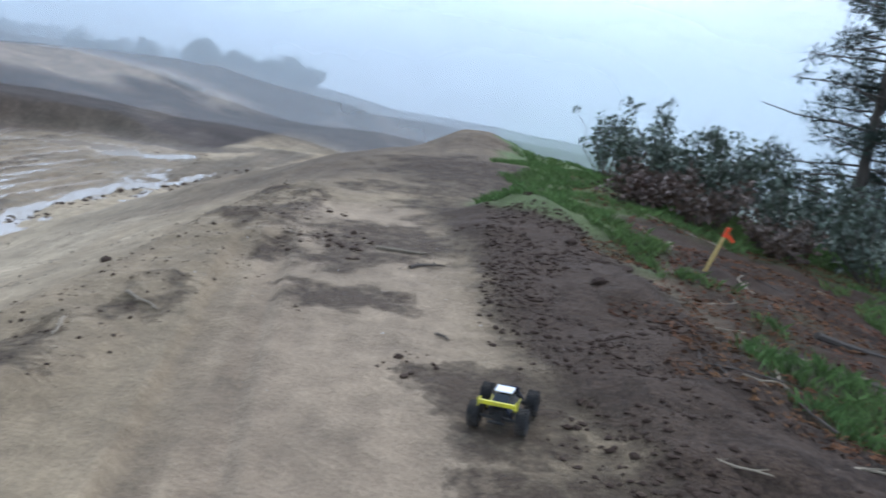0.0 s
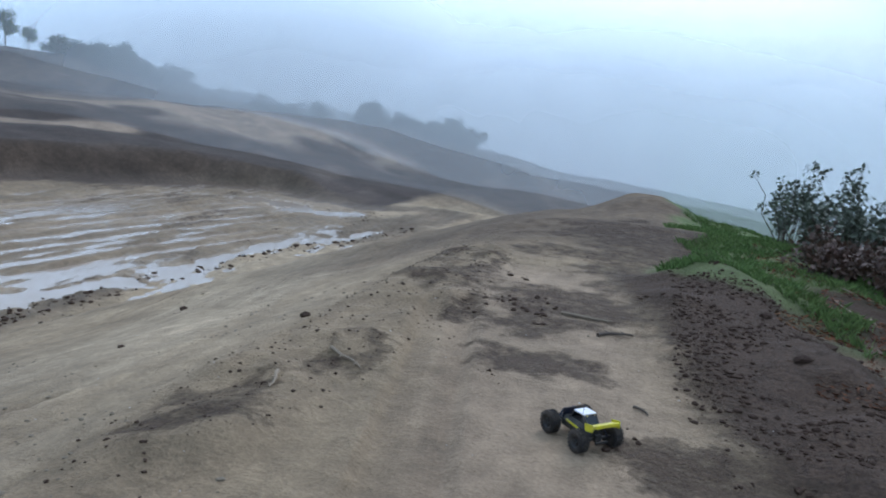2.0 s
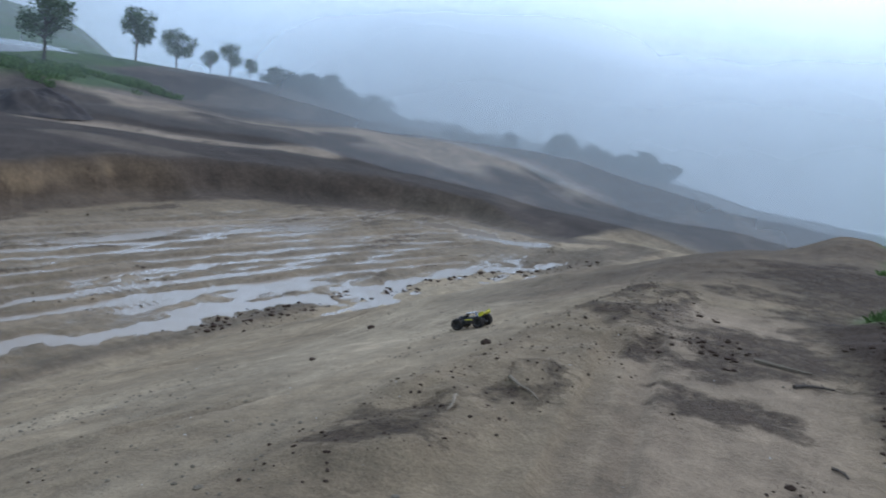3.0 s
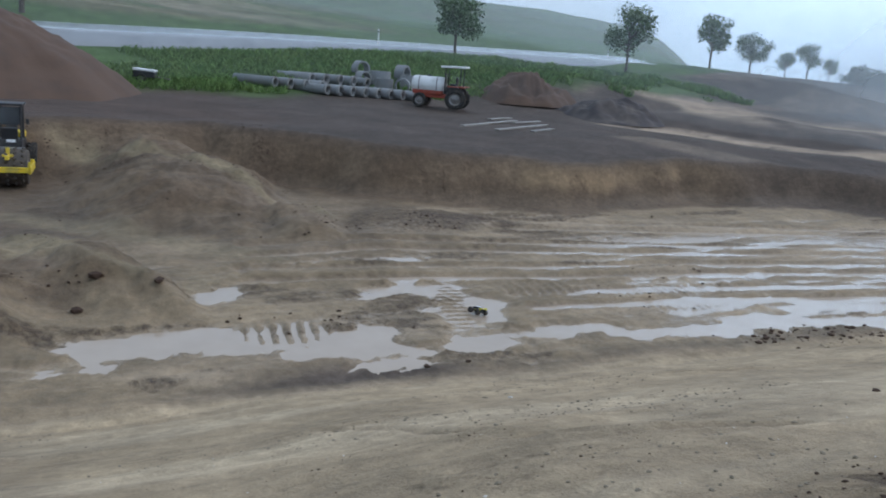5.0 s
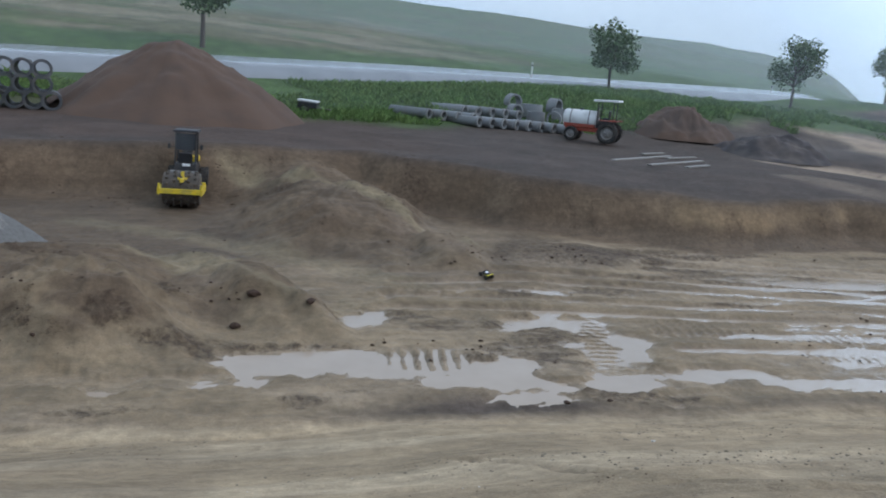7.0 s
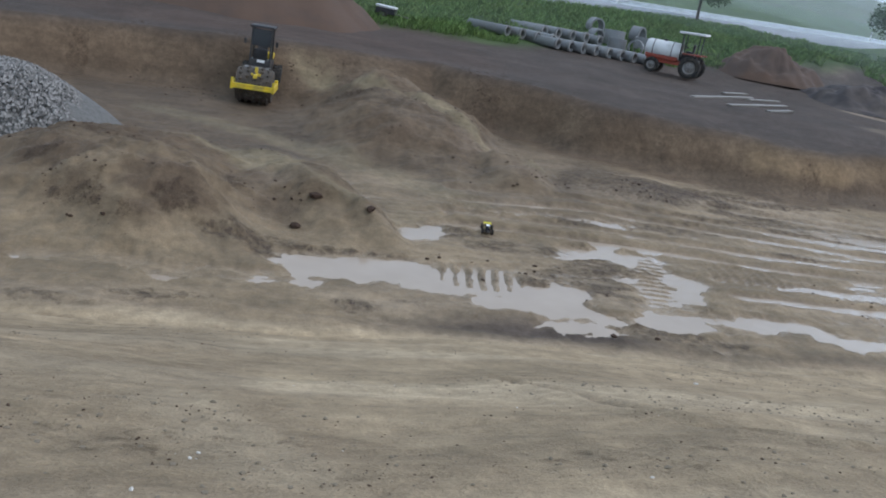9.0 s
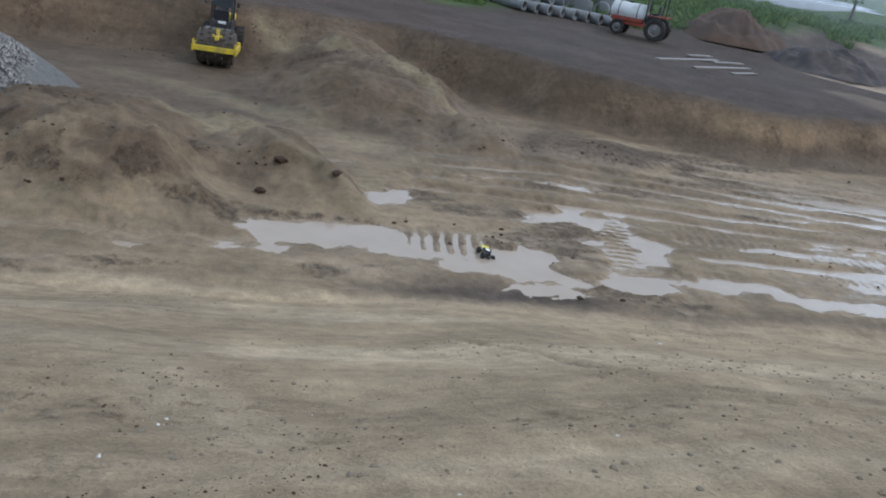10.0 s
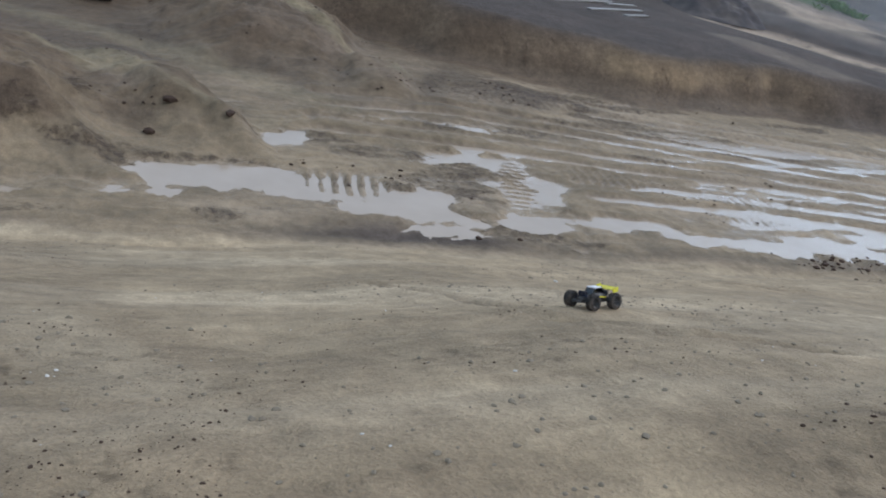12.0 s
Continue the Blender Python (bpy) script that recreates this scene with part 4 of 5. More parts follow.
def bush(m, high, wide, seed, label, mat, leaves=1500, leaf=0.09, category="bush", group="bushes beside the bank"):
    rng = random.Random(seed)
    ob = thing("bush", label, category, m, group)
    bm = bmesh.new()
    centres, radii = [], []
    for k in range(22):
        t = rng.uniform(0, 6.28)
        d = wide * 0.5 * math.sqrt(rng.random())
        tip = Vector((d * math.cos(t), d * math.sin(t), high * rng.uniform(0.45, 1.0)))
        limb(bm, (tip.x * 0.25, tip.y * 0.25, -0.1), tip, 0.016, 0.004, rng, 0.12, 4, 4)
        for u in (0.55, 0.8, 1.0):
            if rng.random() < 0.7:
                centres.append((Vector((tip.x * 0.25, tip.y * 0.25, 0)).lerp(tip, u))[:])
                radii.append(rng.uniform(0.08, 0.2) * max(1.0, wide * 0.6))
    part("stem", bm, BARK, ob)
    v, f = leaf_cloud(centres, radii, leaves, leaf, seed, 0.1)
    new("foliage", mesh_of("foliage", v, f, mat)).parent = ob
    return ob


BUSHES = [(4.0, 17.0, 2.0, 2.4), (3.1, 18.6, 1.5, 2.0), (4.9, 16.2, 1.5, 1.8), (5.6, 17.0, 1.7, 2.2), (6.6, 16.0, 1.6, 2.4), (5.0, 12.4, 1.1, 1.9), (5.9, 11.4, 1.2, 2.2), (7.2, 11.2, 1.4, 2.4),
          (4.0, 13.2, 1.0, 1.6), (2.9, 14.0, 0.9, 1.2), (6.4, 14.4, 1.4, 2.6), (8.8, 12.6, 2.0, 2.6)]
for k, (x, y, high, wide) in enumerate(BUSHES):
    bush(pose(x, y, ground_at(x, y), 0, 0, 70 * k), high, wide, 80 + k, "tangled dark green bush with bare twigs", LEAF_DARK, 1150, 0.10)
for k, (x, y, high, wide) in enumerate(((3.4, 11.6, 0.55, 1.3), (2.6, 12.0, 0.5, 1.2), (4.4, 11.0, 0.5, 1.3), (3.0, 13.0, 0.6, 1.4))):
    bush(pose(x, y, ground_at(x, y), 0, 0, 40 * k), high, wide, 100 + k, "mound of reddish-brown dead brushwood", DEAD, 900, 0.09, "brushwood", "brushwood heaps")


def grass(name, label, count, area, seed, high=0.16, keep=None):
    """Bent blades in tufts over an area (x0, y0, x1, y1)."""
    rng = np.random.RandomState(seed)
    cx, cy = rng.uniform(area[0], area[2], count), rng.uniform(area[1], area[3], count)
    ok = keep(cx, cy)
    cx, cy = cx[ok], cy[ok]
    tuft = 7
    x = np.repeat(cx, tuft) + rng.normal(0, high * 0.3, len(cx) * tuft)
    y = np.repeat(cy, tuft) + rng.normal(0, high * 0.3, len(cx) * tuft)
    z = height(x, y) - 0.01
    n = len(x)
    lean = rng.normal(0, 0.45, (n, 2))
    h = high * rng.uniform(0.5, 1.3, n)
    wx, wy = rng.normal(size=n), rng.normal(size=n)
    ln = np.hypot(wx, wy)
    wx, wy = wx / ln * high * 0.055, wy / ln * high * 0.055
    p = np.stack([np.stack([x - wx, y - wy, z], 1), np.stack([x + wx, y + wy, z], 1),
                  np.stack([x + lean[:, 0] * h * 0.4 + wx * 0.7, y + lean[:, 1] * h * 0.4 + wy * 0.7, z + h * 0.65], 1), np.stack([x + lean[:, 0] * h, y + lean[:, 1] * h, z + h], 1)], 1).reshape(-1, 3)
    f = np.arange(n * 4).reshape(-1, 4)
    tagged(new(name, mesh_of(name, p.tolist(), f.tolist(), BLADE)), label, "grass", kind="stuff")


grass("grass", "sparse green grass growing through the brown litter", 7000, (1.6, 2.5, 5.5, 13), 3, 0.10, lambda x, y: (fbm(x, y, 1.2, 4, 41) > 0.55 - 0.35 * stroke(x, y, [(3.4, 3.4), (2.8, 5.6), (2.2, 8.0), (1.8, 9.5)], 1.0)) & (x > 2.0 + 0.08 * (7 - y)))
grass("grass", "bright green grass on the lobe beside the bank", 15000, (0.2, 7.6, 7.0, 26), 4, 0.09, lambda x, y: ((oval(x, y, 1.15, 9.6, 0.85, 1.7, 6) < 0.97) | ((y > 11.0 + 0.8 * fbm(x, y, 1.5, 3, 84)) & (x > 0.95 + 0.5 * fbm(x, y, 1.2, 3, 85)))) & (fbm(x, y, 1.2, 3, 71) > -0.4))
grass("tall_grass", "tall lush grass on the slope below the road", 14000, (-66, -12, -49, 58), 5, 0.42, lambda x, y: (road_x(y) - x < -5.0) & (road_x(y) - x > -16.5 + 2.5 * fbm(x, y, 3, 3, 77)) & (fbm(x, y, 4, 3, 72) > -0.35))


def leaf_litter():
    """Dead leaves, bark and needles lying flat over the cleared ground."""
    rng = np.random.RandomState(21)
    n = 36000
    x, y = rng.uniform(1.3, 6.5, n), rng.uniform(2.0, 15.0, n)
    ok = (x > 1.5 + 0.5 * fbm(x, y, 1.0, 3, 78)) & (fbm(x, y, 0.9, 4, 79) > -0.25)
    x, y = x[ok], y[ok]
    n = len(x)
    z = height(x, y) + rng.uniform(0.004, 0.03, n)
    t, s = rng.uniform(0, 6.28, n), rng.uniform(0.010, 0.036, n)
    c, q, w = np.cos(t) * s, np.sin(t) * s, rng.uniform(0.15, 0.5, n)
    dz = rng.normal(0, 0.25, (4, n)) * s
    p = np.stack([np.stack([x - c, y - q, z + dz[0]], 1), np.stack([x + q * w, y - c * w, z + dz[1]], 1), np.stack([x + c, y + q, z + dz[2]], 1), np.stack([x - q * w, y + c * w, z + dz[3]], 1)], 1)
    me = mesh_of("leaf_litter", p.reshape(-1, 3).tolist(), np.arange(n * 4).reshape(-1, 4).tolist(), LITTER)
    tagged(new("leaf_litter", me), "reddish-brown dead leaves and bark over the cleared ground", "leaf litter", kind="stuff")


leaf_litter()


# ---- heaps ----
def heap(name, label, category, x, y, rx, ry, high, seed, mat, sharp=1.15, steps=46, lumps=0.10):
    base = ground_at(x, y)
    verts, faces = [], []
    rings = 26
    for i in range(rings + 1):
        u = i / rings
        for s in range(steps * 2):
            t = math.pi * s / steps
            px, py = u * rx * math.cos(t), u * ry * math.sin(t)
            wob = 1 + 0.16 * float(fbm(np.array(math.cos(t) * 2.0 + seed), np.array(math.sin(t) * 2.0), 1.3, 3, seed))
            shape = max(0.0, 1 - u ** sharp)
            z = high * shape * (1 - 0.16 * math.exp(-(u * 5) ** 2)) + lumps * high * float(fbm(np.array(px), np.array(py), rx * 0.35, 5, seed + 2, 0.6)) * min(1, 3 * (1 - u))
            verts.append((px * wob, py * wob, z - 0.25 * u ** 4))
    n = steps * 2
    for i in range(rings):
        for s in range(n):
            faces.append((i * n + s, (i + 1) * n + s, (i + 1) * n + (s + 1) % n, i * n + (s + 1) % n))
    ob = new(name, mesh_of(name, verts, faces, mat, True))
    ob.location = (x, y, base - 0.02)
    return tagged(ob, label, category)


heap("soil_mound", "large conical mound of red-brown excavated earth", "soil mound", -48.5, -1.9, 8.2, 7.2, 4.2, 5, HEAP, 1.0)
heap("soil_mound", "low dark mound of dug-out soil behind the vehicle", "soil mound", -52, 31.5, 3.8, 3.6, 2.1, 9, HEAP, lumps=0.26)
heap("soil_mound", "dark lumpy ridge of tipped soil at the pit's rim", "soil mound", -46.5, 34.5, 4.0, 3.4, 1.3, 13, plain("black_earth", (0.06, 0.05, 0.05), 0.9, amount=0.5, scale=0.8, bump=0.8), lumps=0.35)
heap("gravel_mound", "pale grey mound of crushed gravel on the pit floor", "gravel mound", -23.2, -7.3, 4.4, 3.4, 1.8, 17, GRAVEL, 1.5, lumps=0.05)
_rng = np.random.RandomState(12)
_t, _u = _rng.rand(9000) * 6.283, np.sqrt(_rng.rand(9000))
_gv, _gf, _gz = [], [], ground_at(-23.2, -7.3)
for _a, _b2 in zip(_t, _u):
    px, py = -23.2 + 4.2 * _b2 * math.cos(_a), -7.3 + 3.2 * _b2 * math.sin(_a)
    pz = _gz + 1.8 * (1 - _b2 ** 1.5) * (1 - 0.16 * math.exp(-(_b2 * 5) ** 2)) - 0.25 * _b2 ** 4 + 0.07
    r, k = _rng.uniform(0.03, 0.075), len(_gv)
    for q in ((r, 0, 0), (-r, 0, 0), (0, r, 0), (0, -r, 0), (0, 0, r), (0, 0, -r)):
        _gv.append((px + q[0] * _rng.uniform(0.6, 1.3), py + q[1] * _rng.uniform(0.6, 1.3), pz + q[2]))
    _gf += [(k, k + 2, k + 4), (k + 2, k + 1, k + 4), (k + 1, k + 3, k + 4), (k + 3, k, k + 4)]
tagged(new("gravel", mesh_of("gravel", _gv, _gf, leaf_material("gravel_stones", (0.165, 0.158, 0.146), 0.6))), "loose grey stones lying on the gravel heap", "gravel", kind="stuff")


# ---- concrete pipes ----
def pipe_mesh(length, outer, inner, mat):
    bm = bmesh.new()
    h = length / 2
    prof = [(-h, inner), (-h, outer * 1.0), (h - 0.25, outer), (h - 0.2, outer * 1.12), (h, outer * 1.12), (h, inner * 1.05), (h - 0.2, inner), (-h, inner)]
    lathe(bm, prof, 22)
    me = bpy.data.meshes.new("concrete_pipe")
    bm.to_mesh(me)
    bm.free()
    me.materials.append(mat)
    me.polygons.foreach_set("use_smooth", [abs(p.normal.x) < 0.5 for p in me.polygons])
    return me


PIPE = pipe_mesh(3.0, 0.30, 0.22, CONCRETE)
BIG_PIPE = pipe_mesh(2.4, 0.42, 0.33, plain("soaked_concrete", (0.075, 0.078, 0.082), 0.6, amount=0.5, scale=2.0, bump=0.3))


def pipe(me, x, y, z, turn, label, group):
    ob = new("concrete_pipe", me)
    ob.matrix_world = pose(x, y, z, random.uniform(0, 360), 0, turn)
    return tagged(ob, label, "pipe", group)


for row, (x0, y0, count, turn, gap) in enumerate(((-52.0, 12.1, 4, 40, 0.95), (-50.6, 15.0, 8, 40, 0.78), (-53.8, 15.0, 5, 38, 0.9))):
    for k in range(count):
        x, y = x0 + 0.12 * k, y0 + gap * k
        pipe(PIPE, x, y, ground_at(x, y) + 0.24, turn + random.uniform(-2, 2), "grey concrete drain pipe lying in a row on the grass", "pipes lying in rows")
for level in range(3):
    for k in range(4 - (level > 1)):
        x, y = -45.0 - 0.14 * k, -7.5 - 0.86 * k - 0.43 * (level % 2) - (0.43 if level > 1 else 0)
        pipe(BIG_PIPE, x, y, ground_at(-45, -8.5) + 0.44 + 0.74 * level, 8 + random.uniform(-1.5, 1.5), "dark grey concrete pipe in a three-high stack", "stacked concrete pipes")


def ring(x, y, r, h, tilt, turn):
    bm = bmesh.new()
    lathe(bm, [(0, r * 0.8), (0, r), (h, r), (h, r * 0.8), (0, r * 0.8)], 22, "Z")
    ob = part("concrete_ring", bm, CONCRETE)
    ob.matrix_world = pose(x, y, ground_at(x, y) + (r if tilt > 45 else -0.02), tilt, 0, turn)
    tagged(ob, "grey concrete manhole ring waiting beside the pipes", "manhole ring", "manhole rings")


for k, (x, y, r, h, tilt, turn) in enumerate(((-53.4, 19.4, 0.48, 0.6, 90, 110), (-52.0, 20.6, 0.6, 0.8, 0, 0), (-53.8, 21.0, 0.7, 0.9, 0, 0), (-51.2, 21.6, 0.5, 0.5, 90, 60), (-54.6, 22.6, 0.6, 0.7, 90, 130), (-52.6, 22.6, 0.6, 1.0, 0, 0), (-53.0, 24.0, 0.5, 0.6, 0, 0), (-55.5, 20.0, 0.55, 0.7, 90, 100))):
    ring(x, y, r, h, tilt, turn)
for x, y in ((-53.0, 20.2), (-51.6, 22.9), (-54.2, 23.5)):
    bm = bmesh.new()
    box(bm, (0.34, 0.5, 0.5), (0, 0, 0.24), bevel=0.04)
    ob = part("white_sack", bm, WHITE)
    ob.matrix_world = pose(x - 1.0, y, ground_at(x - 1.0, y) + 0.95, 8, 5, 30 * x)
    ob.location.z = ground_at(x - 1.0, y)
    tagged(ob, "white filled sack among the concrete rings", "sack", "white sacks")


# ---- wheels ----
def wheel(parent, x, y, z, r, w, rim_mat, lugs=18, axis_turn=90, name="wheel"):
    hub = new(name)
    hub.parent = parent
    hub.matrix_basis = pose(x, y, z, 0, 0, 0)
    bm = bmesh.new()
    h = w / 2
    lathe(bm, [(-h * 0.8, r * 0.58), (-h, r * 0.72), (-h * 0.92, r * 0.92), (-h * 0.55, r * 0.985), (h * 0.55, r * 0.985), (h * 0.92, r * 0.92), (h, r * 0.72), (h * 0.8, r * 0.58)], 32, "X", pose(0, 0, 0, 0, 0, axis_turn))
    for k in range(lugs):
        t = 2 * math.pi * k / lugs
        for side in (-1, 1):
            m = pose(0, 0, 0, 0, 0, axis_turn) @ Matrix.Rotation(t + side * 0.09, 4, "X") @ pose(side * h * 0.45, 0, r * 0.985, 0, 0, side * 28)
            made = bmesh.ops.create_cube(bm, size=1.0, matrix=m @ Matrix.Diagonal((h * 0.85, r * 0.11, r * 0.07, 1)))
    part("tyre", bm, RUBBER, hub)
    bm = bmesh.new()
    lathe(bm, [(-h * 0.75, 0.001), (-h * 0.55, r * 0.2), (-h * 0.45, r * 0.45), (-h * 0.8, r * 0.6), (h * 0.8, r * 0.6), (h * 0.45, r * 0.45), (h * 0.55, r * 0.2), (h * 0.75, 0.001)], 24, "X", pose(0, 0, 0, 0, 0, axis_turn))
    for k in range(5):
        t = 2 * math.pi * k / 5
        bmesh.ops.create_cone(bm, cap_ends=True, segments=6, radius1=r * 0.06, radius2=r * 0.06, depth=w * 1.0, matrix=pose(0, 0, 0, 0, 0, axis_turn) @ Matrix.Rotation(t, 4, "X") @ pose(0, 0, r * 0.28, 0, 90, 0))
    part("rim", bm, rim_mat, hub)
    return hub


# ---- soil compactor: drum in a yellow frame, dark cab behind; local x points ahead ----
def build_roller():
    x, y = -31.7, -0.85
    ob = thing("soil_compactor", "yellow single-drum soil compactor with black open cab", "compactor", pose(x, y, ground_at(x, y) + 0.03, 0, -2, -4) @ Matrix.Diagonal((0.95, 0.80, 0.95, 1)))
    bm = bmesh.new()
    lathe(bm, [(-0.80, 0.02), (-0.80, 0.52), (-0.77, 0.6), (0.77, 0.6), (0.80, 0.52), (0.80, 0.02)], 40, "X", pose(1.05, 0, 0.6, 0, 0, 90))
    for row in range(5):
        for k in range(16):
            t = 2 * math.pi * (k + 0.5 * (row % 2)) / 16
            m = pose(1.05, 0, 0.6, 0, 0, 90) @ Matrix.Rotation(t, 4, "X") @ pose(-0.6 + 0.3 * row, 0, 0.63)
            bmesh.ops.create_cone(bm, cap_ends=True, segments=4, radius1=0.085, radius2=0.06, depth=0.09, matrix=m)
    part("drum", bm, CAKED, ob, "mud-caked padfoot steel drum")
    for name, size, at in (("front_beam", (0.16, 1.86, 0.13), (1.86, 0, 0.56)), ("rear_beam", (0.2, 1.86, 0.34), (0.26, 0, 0.62)), ("side_beam", (1.8, 0.10, 0.26), (1.05, 0.89, 0.58)), ("side_beam", (1.8, 0.10, 0.26), (1.05, -0.89, 0.58))):
        part(name, box(bmesh.new(), size, at, bevel=0.025), YELLOW, ob)
    bm = box(bmesh.new(), (0.10, 1.78, 0.05), (1.90, 0, 0.66), bevel=0.015)
    part("scraper_bar", bm, YELLOW, ob)
    for side in (-1, 1):
        part("corner_post", box(bmesh.new(), (0.10, 0.08, 0.34), (1.9, side * 0.88, 0.70), bevel=0.015), YELLOW, ob)
    bm = bmesh.new()
    box(bm, (0.5, 0.16, 0.14), (1.55, 0.05, 0.98), bevel=0.02)
    box(bm, (0.16, 0.14, 0.42), (1.40, 0.05, 1.08), bevel=0.02)
    box(bm, (0.22, 0.42, 0.10), (1.40, 0.05, 1.02), bevel=0.02)
    part("hitch_yoke", bm, YELLOW, ob)
    bm = box(bmesh.new(), (0.75, 1.2, 0.10), (0.72, 0, 1.18), bevel=0.03)
    part("deck", bm, STEEL, ob)
    bm = bmesh.new()
    box(bm, (1.1, 0.95, 0.62), (-0.35, 0, 1.16), bevel=0.06)
    box(bm, (1.5, 0.98, 0.62), (-1.5, 0, 1.12), bevel=0.09)
    part("body", bm, BLACK, ob)
    part("engine_hood", box(bmesh.new(), (1.45, 0.94, 0.26), (-1.55, 0, 1.55), bevel=0.08), YELLOW, ob)
    for side in (-1, 1):
        for px, lean in ((0.16, 6), (-0.80, -4)):
            bm = rod(bmesh.new(), (px, side * 0.44, 1.35), (px - 0.02 * lean, side * 0.43, 2.66), 0.045, sides=8)
            part("cab_post", bm, BLACK, ob)
    bm = box(bmesh.new(), (1.45, 1.08, 0.09), (-0.32, 0, 2.70), bevel=0.035)
    part("cab_roof", bm, BLACK, ob)
    bm = bmesh.new()
    box(bm, (0.42, 0.46, 0.12), (-0.42, 0, 1.66), bevel=0.04)
    box(bm, (0.10, 0.46, 0.52), (-0.64, 0, 1.95), (0, -8, 0), bevel=0.04)
    part("seat", bm, BLACK, ob)
    bm = bmesh.new()
    box(bm, (0.16, 0.62, 0.52), (0.08, 0, 1.62), (0, 12, 0), bevel=0.03)
    part("dashboard", bm, BLACK, ob)
    bm = bmesh.new()
    rod(bm, (0.02, 0, 1.86), (-0.10, 0, 1.98), 0.02)
    bmesh.ops.create_cone(bm, cap_ends=False, segments=20, radius1=0.19, radius2=0.19, depth=0.03, matrix=pose(-0.11, 0, 1.99, 0, -42, 0))
    part("steering_wheel", bm, BLACK, ob)
    part("windscreen", box(bmesh.new(), (0.012, 0.80, 0.62), (0.17, 0, 2.30), (0, -3, 0)), CABGLASS, ob)
    part("number_panel", box(bmesh.new(), (0.02, 0.34, 0.10), (0.215, 0.05, 1.42)), WHITE, ob, "small pale panel on the black cowl")
    for side in (-1, 1):
        wheel(ob, -1.35, side * 0.72, 0.62, 0.62, 0.44, YELLOW, 20, 90)
        bm = rod(bmesh.new(), (0.10, side * 0.46, 2.05), (0.22, side * 0.66, 2.12), 0.012, sides=6)
        box(bm, (0.04, 0.12, 0.2), (0.24, side * 0.70, 2.12), bevel=0.015)
        part("mirror", bm, BLACK, ob)


build_roller()


# ---- tractor with a white tank; local x points ahead ----
def build_tractor():
    x, y = -46.2, 22.0
    ob = thing("tractor", "red tractor carrying a white tank under a white canopy", "tractor", pose(x, y, ground_at(x, y) + 0.02, 0, 0, 232))
    bm = bmesh.new()
    lathe(bm, [(-1.05, 0.01), (-1.05, 0.30), (-0.98, 0.46), (-0.85, 0.52), (0.85, 0.52), (0.98, 0.46), (1.05, 0.30), (1.05, 0.01)], 30, "X", pose(0.75, 0, 1.32))
    tank = part("tank", bm, WHITE, ob, "white cylindrical tank", True)
    bm = bmesh.new()
    for px in (0.2, 1.3):
        lathe(bm, [(px - 0.03, 0.525), (px - 0.03, 0.54), (px + 0.03, 0.54), (px + 0.03, 0.525)], 30, "X", pose(0, 0, 1.32))
    part("strap", bm, STEEL, tank)
    part("filler_cap", rod(bmesh.new(), (0.75, 0, 1.82), (0.75, 0, 1.93), 0.14, 0.12, 16), BLACK, tank)
    part("chassis", box(bmesh.new(), (3.0, 0.62, 0.26), (0.1, 0, 0.72), bevel=0.04), RED, ob)
    part("front_cowl", box(bmesh.new(), (1.9, 0.86, 0.34), (0.75, 0, 0.94), bevel=0.1), RED, ob)
    part("engine", box(bmesh.new(), (0.8, 0.5, 0.5), (-0.65, 0, 1.05), bevel=0.05), BLACK, ob)
    part("seat", box(box(bmesh.new(), (0.4, 0.45, 0.12), (-0.75, 0, 1.42), bevel=0.04), (0.1, 0.45, 0.45), (-0.95, 0, 1.66), bevel=0.04), BLACK, ob)
    for side in (-1, 1):
        for px in (-0.32, -1.25):
            part("canopy_post", rod(bmesh.new(), (px, side * 0.52, 1.0), (px, side * 0.52, 2.42), 0.035, sides=8), BLACK, ob)
        bm = bmesh.new()
        box(bm, (1.1, 0.36, 0.06), (-1.05, side * 0.68, 1.34), bevel=0.025)
        part("fender", bm, RED, ob)
        wheel(ob, -1.05, side * 0.68, 0.62, 0.62, 0.36, STEEL, 18)
        wheel(ob, 1.15, side * 0.62, 0.42, 0.42, 0.26, STEEL, 16)
        part("headlight", rod(bmesh.new(), (1.70, side * 0.3, 0.98), (1.74, side * 0.3, 0.98), 0.08, sides=14), WHITE, ob)
    part("canopy", box(bmesh.new(), (1.5, 1.36, 0.12), (-0.78, 0, 2.48), (0, 2, 0), bevel=0.05), WHITE, ob, "white sun canopy")
    bm = rod(bmesh.new(), (-0.2, 0, 1.3), (-0.42, 0, 1.72), 0.02)
    bmesh.ops.create_cone(bm, cap_ends=False, segments=18, radius1=0.19, radius2=0.19, depth=0.03, matrix=pose(-0.43, 0, 1.74, 0, -30, 0))
    part("steering_wheel", bm, BLACK, ob)
    part("exhaust", rod(rod(bmesh.new(), (-0.35, 0.3, 1.1), (-0.35, 0.3, 2.1), 0.03), (-0.35, 0.3, 1.45), (-0.35, 0.3, 1.85), 0.055), STEEL, ob)


build_tractor()


def build_trailer():
    x, y = -51.0, 5.6
    ob = thing("trailer", "small dark trailer with a pale cover in the grass", "trailer", pose(x, y, ground_at(x, y), 0, 0, 70))
    part("bed", box(bmesh.new(), (1.15, 0.8, 0.34), (0, 0, 0.5), bevel=0.03), BLACK, ob)
    part("cover", box(bmesh.new(), (1.2, 0.86, 0.12), (0, 0, 0.74), (0, 3, 0), bevel=0.05), WHITE, ob)
    part("drawbar", rod(bmesh.new(), (0.5, 0, 0.4), (1.4, 0, 0.3), 0.03), STEEL, ob)
    for side in (-1, 1):
        wheel(ob, -0.1, side * 0.46, 0.28, 0.28, 0.14, STEEL, 12)


build_trailer()


